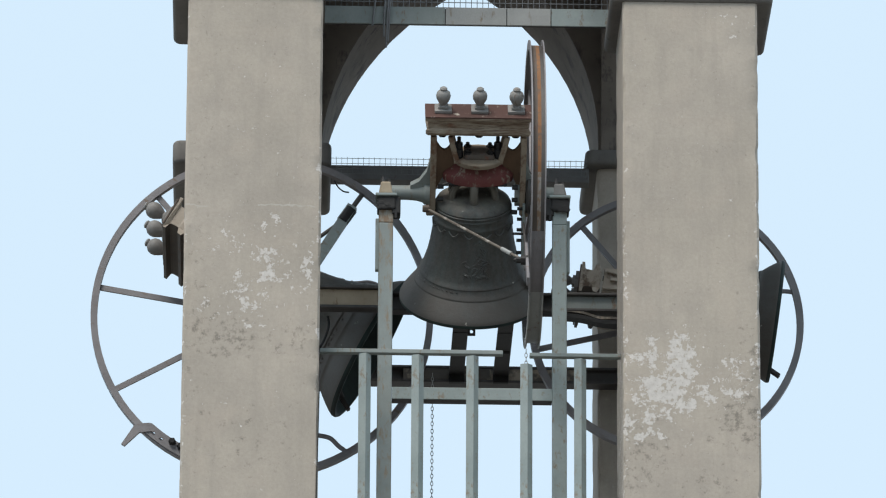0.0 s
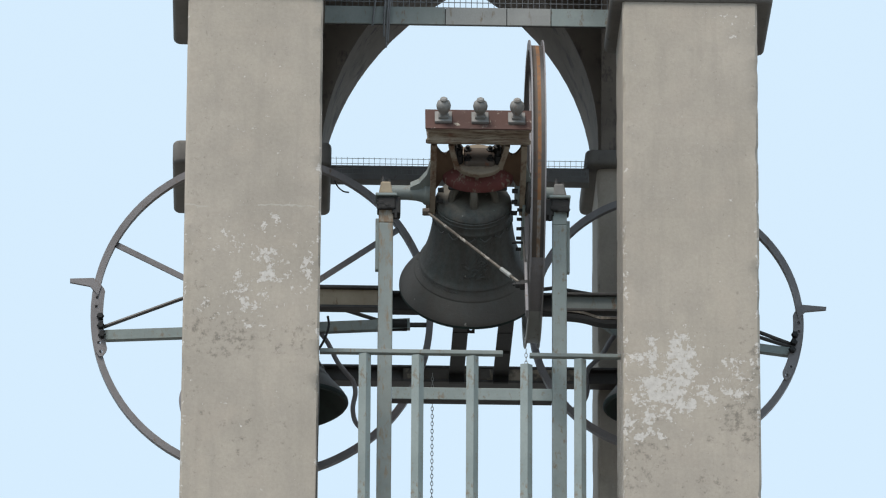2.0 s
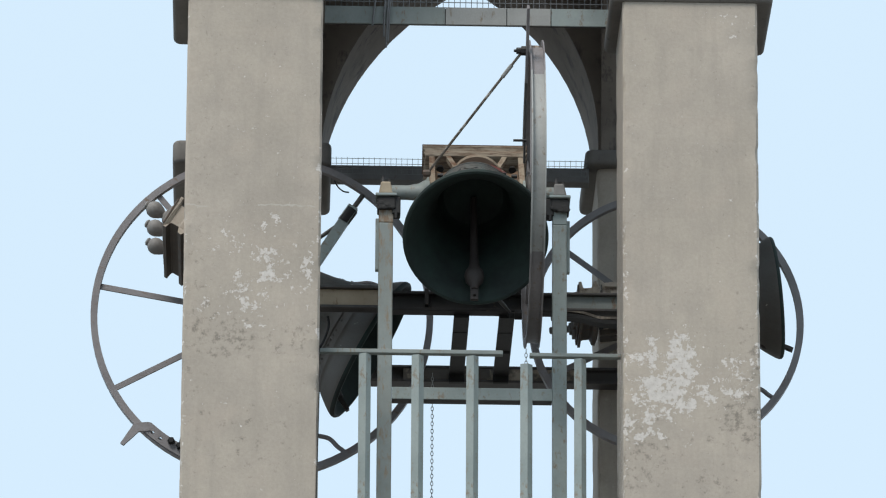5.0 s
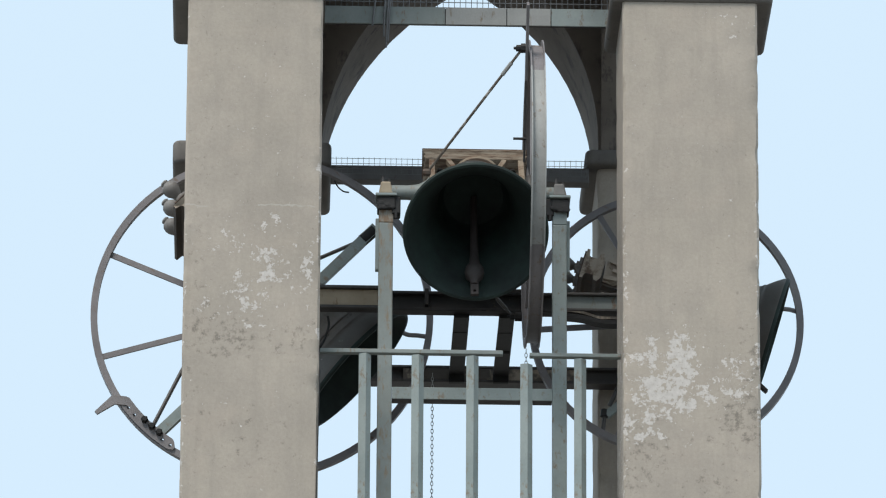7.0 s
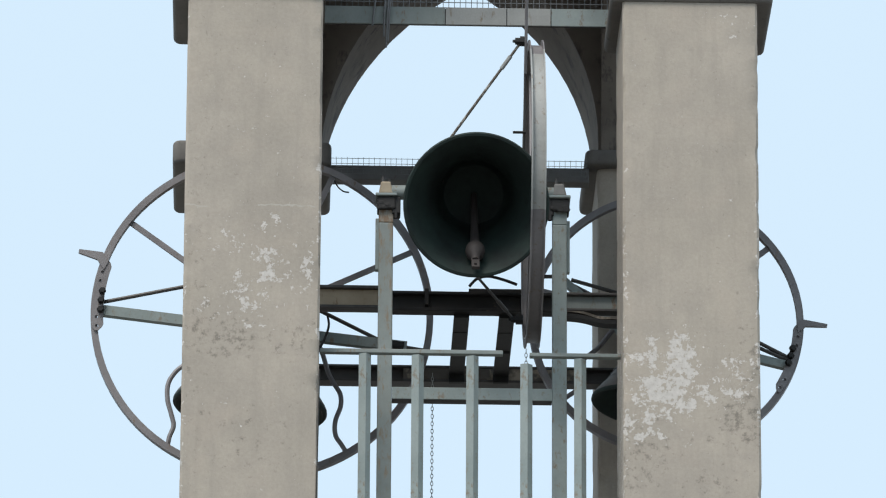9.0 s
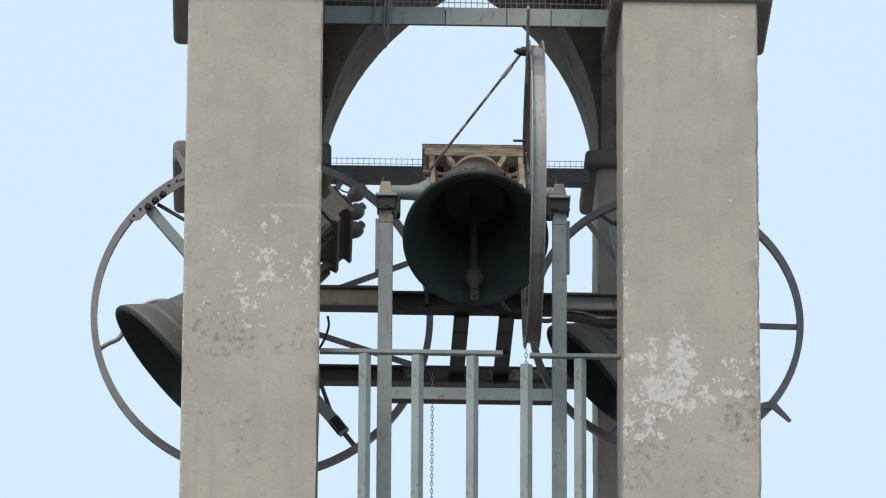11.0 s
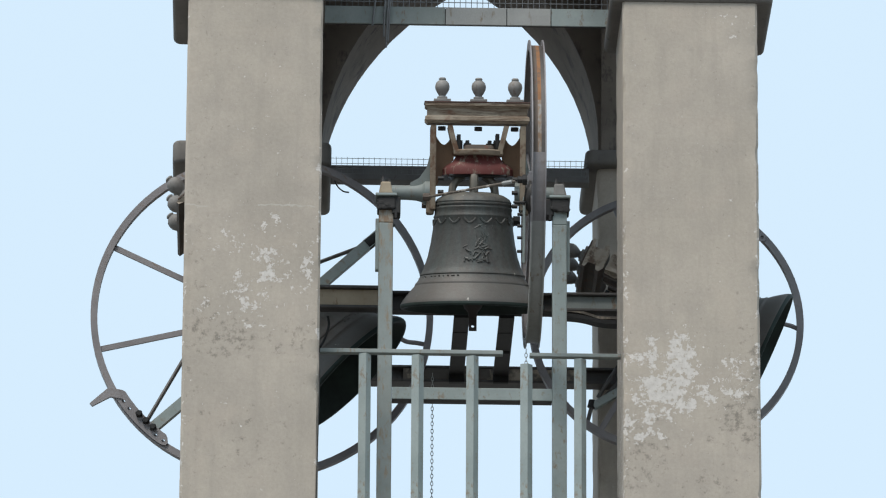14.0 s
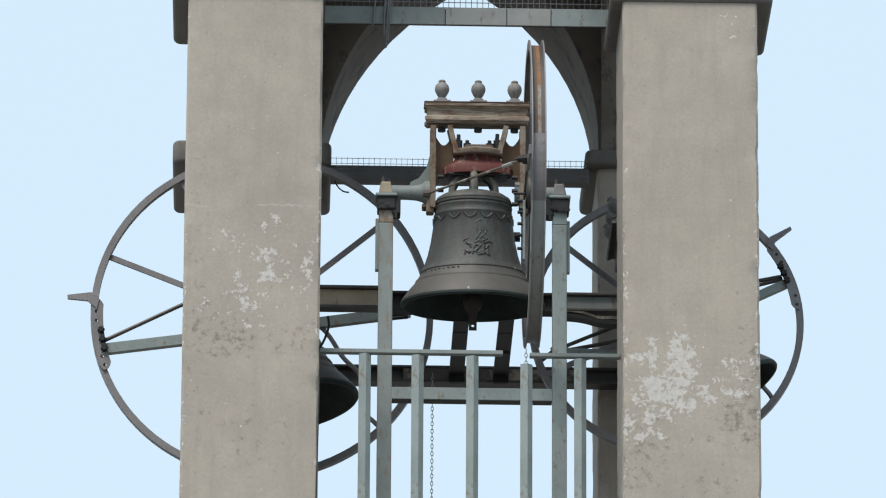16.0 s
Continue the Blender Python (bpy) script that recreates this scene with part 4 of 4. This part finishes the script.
    for i in range(m):
        for j in range(3):
            hole = j == 1 and i % 3 == 1 and i not in (10, 13, 16)
            rims = []
            for s in range(2):
                quad = (rows[i][s][j], rows[i][s][j + 1], rows[i + 1][s][j + 1], rows[i + 1][s][j])
                if not hole:
                    bm.faces.new(quad)
                    continue
                mid = (quad[0].co + quad[1].co + quad[2].co + quad[3].co) / 4
                e1 = (quad[0].co - mid).normalized()
                e2 = Vector((0, 1, 0)).cross(e1)
                if e2.dot(quad[1].co - mid) < 0:
                    e2 = -e2
                pts = [bm.verts.new(mid + 0.0095 * (math.cos(radians(45 * q - 22.5)) * e1 + math.sin(radians(45 * q - 22.5)) * e2)) for q in range(8)]
                for q in range(4):
                    bm.faces.new((quad[q], pts[2 * q], pts[2 * q + 1]))
                    bm.faces.new((quad[q], pts[2 * q + 1], pts[(2 * q + 2) % 8], quad[(q + 1) % 4]))
                rims.append(pts)
            if hole:
                for q in range(8):
                    bm.faces.new((rims[0][q], rims[0][(q + 1) % 8], rims[1][(q + 1) % 8], rims[1][q]))
        for j in (0, 3):
            bm.faces.new((rows[i][0][j], rows[i][1][j], rows[i + 1][1][j], rows[i + 1][0][j]))
    for i in (0, m):
        for j in range(3):
            bm.faces.new((rows[i][0][j], rows[i][0][j + 1], rows[i][1][j + 1], rows[i][1][j]))
    plate = part("rim_plate", bm, RIM, thing, "perforated steel plate bolted along the rim")
    for a in (168, 171.5, 175):
        x, y, z = P((R - 0.035) * math.cos(radians(a)), (R - 0.035) * math.sin(radians(a)))
        part("bolt", lathe([(0.014, -0.06), (0.02, -0.05), (0.02, -0.034)], 6, "y", None, (x, y, z)), BLACK, plate)
    bm = bmesh.new()
    far = 0.0 if mirror > 0 else 0.03
    tri = [(-0.8, 0.35), (-0.83, 0.4), (-0.955 - far, 0.425 + far * 0.4), (-0.96 - far, 0.405 + far * 0.4), (-0.86, 0.36), (-0.83, 0.3)]
    fa = [bm.verts.new(P(u, v, -0.04)) for u, v in tri]
    fb = [bm.verts.new(P(u, v, -0.02)) for u, v in tri]
    bm.faces.new(fa)
    bm.faces.new(fb)
    for i in range(6):
        bm.faces.new((fa[i], fa[(i + 1) % 6], fb[(i + 1) % 6], fb[i]))
    part("horn", bm, RIM, plate, "pointed steel horn")
    part("axle", lathe([(0.03, BEAM_Y + 0.02 - place[1]), (0.03, REAR_Y + 0.09 - place[1])], 16, "y"), STEEL, thing, "", True)
    part("hub", lathe([(0.075, dy - 0.06), (0.085, dy - 0.05), (0.085, dy + 0.03), (0.05, dy + 0.04)], 20, "y"), STEEL, thing, "", True)
    return thing, clap


LEFT_PIVOT, RIGHT_PIVOT = -0.075, -0.065
bell_left, clapper_left = side_bell(LEFT_AXLE, 1, 1.0, 1.12, 1.07, 1.5, 1.2, WHEEL_DY, 9.0, (21, 61, 101, 139.5), 26.5, "largest dark bronze bell swinging beside its tall spoked wheel")
bell_right, clapper_right = side_bell(RIGHT_AXLE, -1, 0.801, 0.9, 0.915, 1.1, 1.05, 0.25, 15.5, (-10, 54, 117.5), 33.0, "small dark bronze bell swinging with a spoked wheel")

# plummer blocks of the two side bells
for px, pz in ((LEFT_AXLE[0], LEFT_AXLE[2]), (RIGHT_AXLE[0], RIGHT_AXLE[2])):
    for py, base_z in ((BEAM_Y + 0.04, 14.845 if px < 0 else 14.817), (REAR_Y + 0.05, 14.775)):
        blk = empty("plummer_block", (px, py, base_z), "dark cast bearing block bolted on the bell beam", "bearing", "plummer blocks")
        h = pz - base_z
        part("pedestal", box(-0.07, 0.07, -0.04, 0.04, 0.0, h - 0.032, 0.006), STEEL, blk)
        part("cap", lathe([(0.032, -0.035), (0.055, -0.035), (0.06, -0.025), (0.06, 0.025), (0.055, 0.035), (0.032, 0.035)], 20, "y", None, (0, 0, h)), STEEL, blk, "", True)


# ---- chains, cables, small things ----
def chain(x, y, z0, z1, label):
    bm = bmesh.new()
    n = int((z1 - z0) / 0.021)
    for i in range(n):
        z = z1 - 0.013 - i * 0.021
        turn = i % 2
        pts = []
        for k in range(12):
            a = 2 * math.pi * k / 12
            u, w = 0.0065 * math.cos(a), 0.0135 * math.sin(a)
            pts.append((x + (u if turn else 0), y + (0 if turn else u), z + w))
        sweep(pts, circ(0.0019, 5), bm, (0, 1, 0) if turn else (1, 0, 0), True)
    return tagged(part("chain", bm, PALE, None, "", True), label, "chain", "", "stuff")


chain(-0.145, 2.27, FLOOR_Z, 14.72, "thin steel link chain hanging from the back beam")
chain(0.292, 0.47, FLOOR_Z, 14.235, "steel link pull chain hanging under the wheel")


def cable(name, pts, r, label, mat):
    fine = spline(pts)
    return tagged(part(name, tube(fine, r, 6), mat, None, "", True), label, "cable")


cable("cable", [(-0.779, 0.0, FLOOR_Z), (-0.772, -0.004, 13.3), (-0.767, -0.004, 13.6), (-0.762, 0.01, 13.95)], 0.0035, "thin dark cable running down the pier edge", BLACK)
for x, z, dx in ((-0.482, 16.02, -0.025), (-0.436, 15.96, -0.012), (-0.415, 15.9, -0.02), (-0.405, 15.93, -0.02)):
    cable("cable", [(x + 0.03, 0.54, 17.1), (x + 0.02, 0.54, 16.4), (x + dx * 0.5, 0.535, 16.15), (x + dx, 0.53, z)], 0.006, "loose cable end hanging over the tie beam", WIRE)
cable("cable", [(-0.68, 2.35, 15.84), (-0.66, 2.34, 15.8), (-0.63, 2.34, 15.775), (-0.6, 2.34, 15.77)], 0.004, "short curled wire under the back beam", BLACK)
cable("cable", [(0.02, 1.2, 14.83), (0.06, 1.19, 14.87), (0.12, 1.19, 14.885), (0.2, 1.2, 14.87), (0.27, 1.215, 14.85)], 0.008, "black cable looped over the bell beam", BLACK)
cable("cable", [(-0.715, 1.3, 14.69), (-0.71, 1.29, 14.63), (-0.735, 1.29, 14.55), (-0.775, 1.29, 14.48)], 0.007, "black cable hanging under the bell beam", BLACK)


def motions():
    """Swing of the three bells about their axles, and of the clappers inside them."""
    def swing(thing, clapper, place, axis, angles, sign, pivot):
        rows, inner = [], []
        for i, a in enumerate(angles):
            turn = (sign * a, 0, 0) if axis == "x" else (0, sign * a, 0)
            rows.append((i * 0.1, pose(*place, *turn)))
            lag = -sign * max(-28.0, min(28.0, 0.95 * a))
            turn = (lag, 0, 0) if axis == "x" else (0, lag, 0)
            inner.append((i * 0.1, pose(0, 0, pivot, *turn)))
        walk(thing, rows)
        walk(clapper, inner)

    swing(bell_mid, clapper_mid, MID_AXLE, "x", [-45.6, -37.8, -27.1, -12.9, 1.3, 17.6, 35.4, 53.5, 66.8, 75.1, 78.2, 76.0, 68.8, 56.6, 39.2, 20.9, -0.1, -21.5, -40.0, -50.5, -56.2, -57.7, -53.8, -47.8, -35.6, -15.5, 9.0, 29.8, 46.1, 58.5, 66.6, 70.3, 68.7, 61.9, 50.7, 35.8, 20.6, 5.5, -11.2, -30.1, -43.7, -50.0, -54.0, -54.0, -50.5, -43.0, -30.0, -8.0, 13.0, 32.0, 47.5, 58.5, 65.0, 67.0, 65.0, 58.5, 48.0, 34.0, 16.5, -4.0, -23.0, -38.0, -46.0, -47.5, -42.4, -30.3, -11.6, 7.1, 23.0, 37.6, 50.4, 59.1, 63.3, 63.0, 58.4, 49.5, 35.4, 19.3, 3.3, -11.8, -26.8, -36.7, -40.3, -38.9, -29.8, -11.3, 7.4, 23.7, 39.7, 54.6, 64.1, 66.0, 63.5, 57.0, 47.0, 34.0, 19.0, 3.0, -14.0, -29.0, -39.5, -45.5, -47.0, -44.5, -38.0, -27.0, -12.5, 4.0, 20.0, 35.0, 47.0, 55.5, 60.5, 61.3, 56.3, 46.3, 32.6, 18.7, 3.3, -12.8, -28.7, -39.6, -45.4, -46.7, -44.0, -36.7, -24.5, -8.3, 8.3, 24.0, 37.1, 47.4, 53.4, 56.1, 55.0, 49.8, 40.2, 27.3, 14.4, 0.3, -15.4, -30.5, -38.7, -41.3, -41.2, -38.5, -32.3, -20.5, -5.7, 9.4, 22.7, 34.8, 44.1, 49.1, 50.6, 48.7, 43.3, 34.1, 22.0, 7.8, -7.7], -1, MID_PIVOT)
    swing(bell_left, clapper_left, LEFT_AXLE, "y", [-60.2, -63.3, -62.2, -57.9, -49.8, -37.6, -22.5, -5.6, 12.1, 29.2, 44.5, 57.0, 65.9, 70.6, 70.8, 66.3, 57.9, 46.0, 30.8, 13.5, -4.8, -22.6, -38.6, -51.2, -59.4, -62.7, -61.0, -54.8, -44.9, -31.9, -16.5, 0.1, 17.3, 34.1, 48.8, 60.0, 67.1, 69.6, 67.6, 61.0, 50.6, 36.9, 21.0, 3.9, -13.1, -29.0, -42.6, -53.0, -59.6, -61.9, -59.8, -53.3, -42.9, -29.3, -13.4, 3.7, 21.0, 37.2, 51.2, 62.0, 68.7, 70.9, 68.4, 61.2, 49.8, 35.0, 18.0, -0.3, -18.9, -35.7, -47.5, -54.7, -58.7, -59.6, -56.4, -47.8, -34.1, -18.4, -2.3, 13.9, 29.5, 43.7, 55.4, 63.0, 66.0, 64.5, 58.7, 48.8, 35.7, 20.6, 4.8, -11.2, -26.5, -39.4, -48.8, -54.3, -55.7, -52.7, -45.6, -34.9, -21.4, -6.0, 10.0, 25.6, 39.5, 50.7, 58.5, 62.2, 61.6, 56.8, 48.1, 36.2, 21.9, 6.3, -9.1, -23.3, -36.1, -46.2, -51.9, -52.3, -50.0, -44.6, -35.2, -21.9, -7.1, 7.7, 22.3, 35.9, 47.1, 55.3, 59.4, 59.3, 54.9, 46.2, 34.0, 20.7, 6.7, -7.7, -22.0, -35.0, -44.6, -49.8, -50.5, -47.4, -41.3, -31.9, -19.8, -6.6, 7.5, 22.2, 35.6, 46.4, 53.7, 57.1, 56.5, 51.9, 43.8, 32.7, 19.3, 4.6, -9.9], 1, LEFT_PIVOT)
    swing(bell_right, clapper_right, RIGHT_AXLE, "y", [82.6, 92.0, 98.0, 101.5, 102.3, 99.9, 91.5, 77.8, 57.9, 36.5, 13.2, -9.5, -29.9, -46.4, -58.4, -63.9, -62.3, -54.2, -41.3, -23.7, -2.4, 20.7, 43.0, 64.1, 82.3, 92.0, 93.9, 96.1, 95.5, 91.4, 81.0, 67.1, 46.3, 25.8, 4.3, -16.5, -34.3, -48.3, -57.2, -58.7, -52.8, -44.2, -33.0, -21.4, -9.8, 7.5, 29.9, 52.8, 74.9, 89.9, 96.2, 93.7, 82.1, 60.7, 35.3, 8.8, -17.0, -39.4, -56.2, -66.5, -70.1, -67.8, -60.9, -51.4, -39.2, -24.7, -7.4, 12.3, 33.3, 56.3, 73.5, 88.0, 96.5, 102.0, 102.9, 99.9, 91.0, 79.2, 62.2, 43.9, 23.0, 0.4, -21.4, -40.5, -55.4, -64.9, -65.6, -57.3, -44.6, -28.1, -8.9, 12.7, 35.6, 58.4, 80.0, 92.3, 96.1, 93.3, 84.6, 70.0, 51.4, 32.6, 13.5, -5.0, -21.9, -36.1, -46.8, -53.6, -56.1, -54.2, -48.1, -38.2, -25.0, -8.5, 10.1, 29.1, 45.9, 59.6, 74.3, 81.0, 83.5, 80.6, 72.7, 64.2, 55.0, 40.1, 21.0, 0.7, -18.1, -33.6, -44.9, -50.5, -48.5, -42.4, -32.2, -17.5, -0.1, 19.0, 37.7, 53.7, 65.6, 74.8, 78.0, 78.2, 75.7, 70.5, 62.0, 43.0, 25.3, 6.3, -11.9, -28.0, -40.6, -48.5, -50.6, -47.0, -38.5, -25.7, -8.5, 11.7, 30.8], -1, RIGHT_PIVOT)


motions()
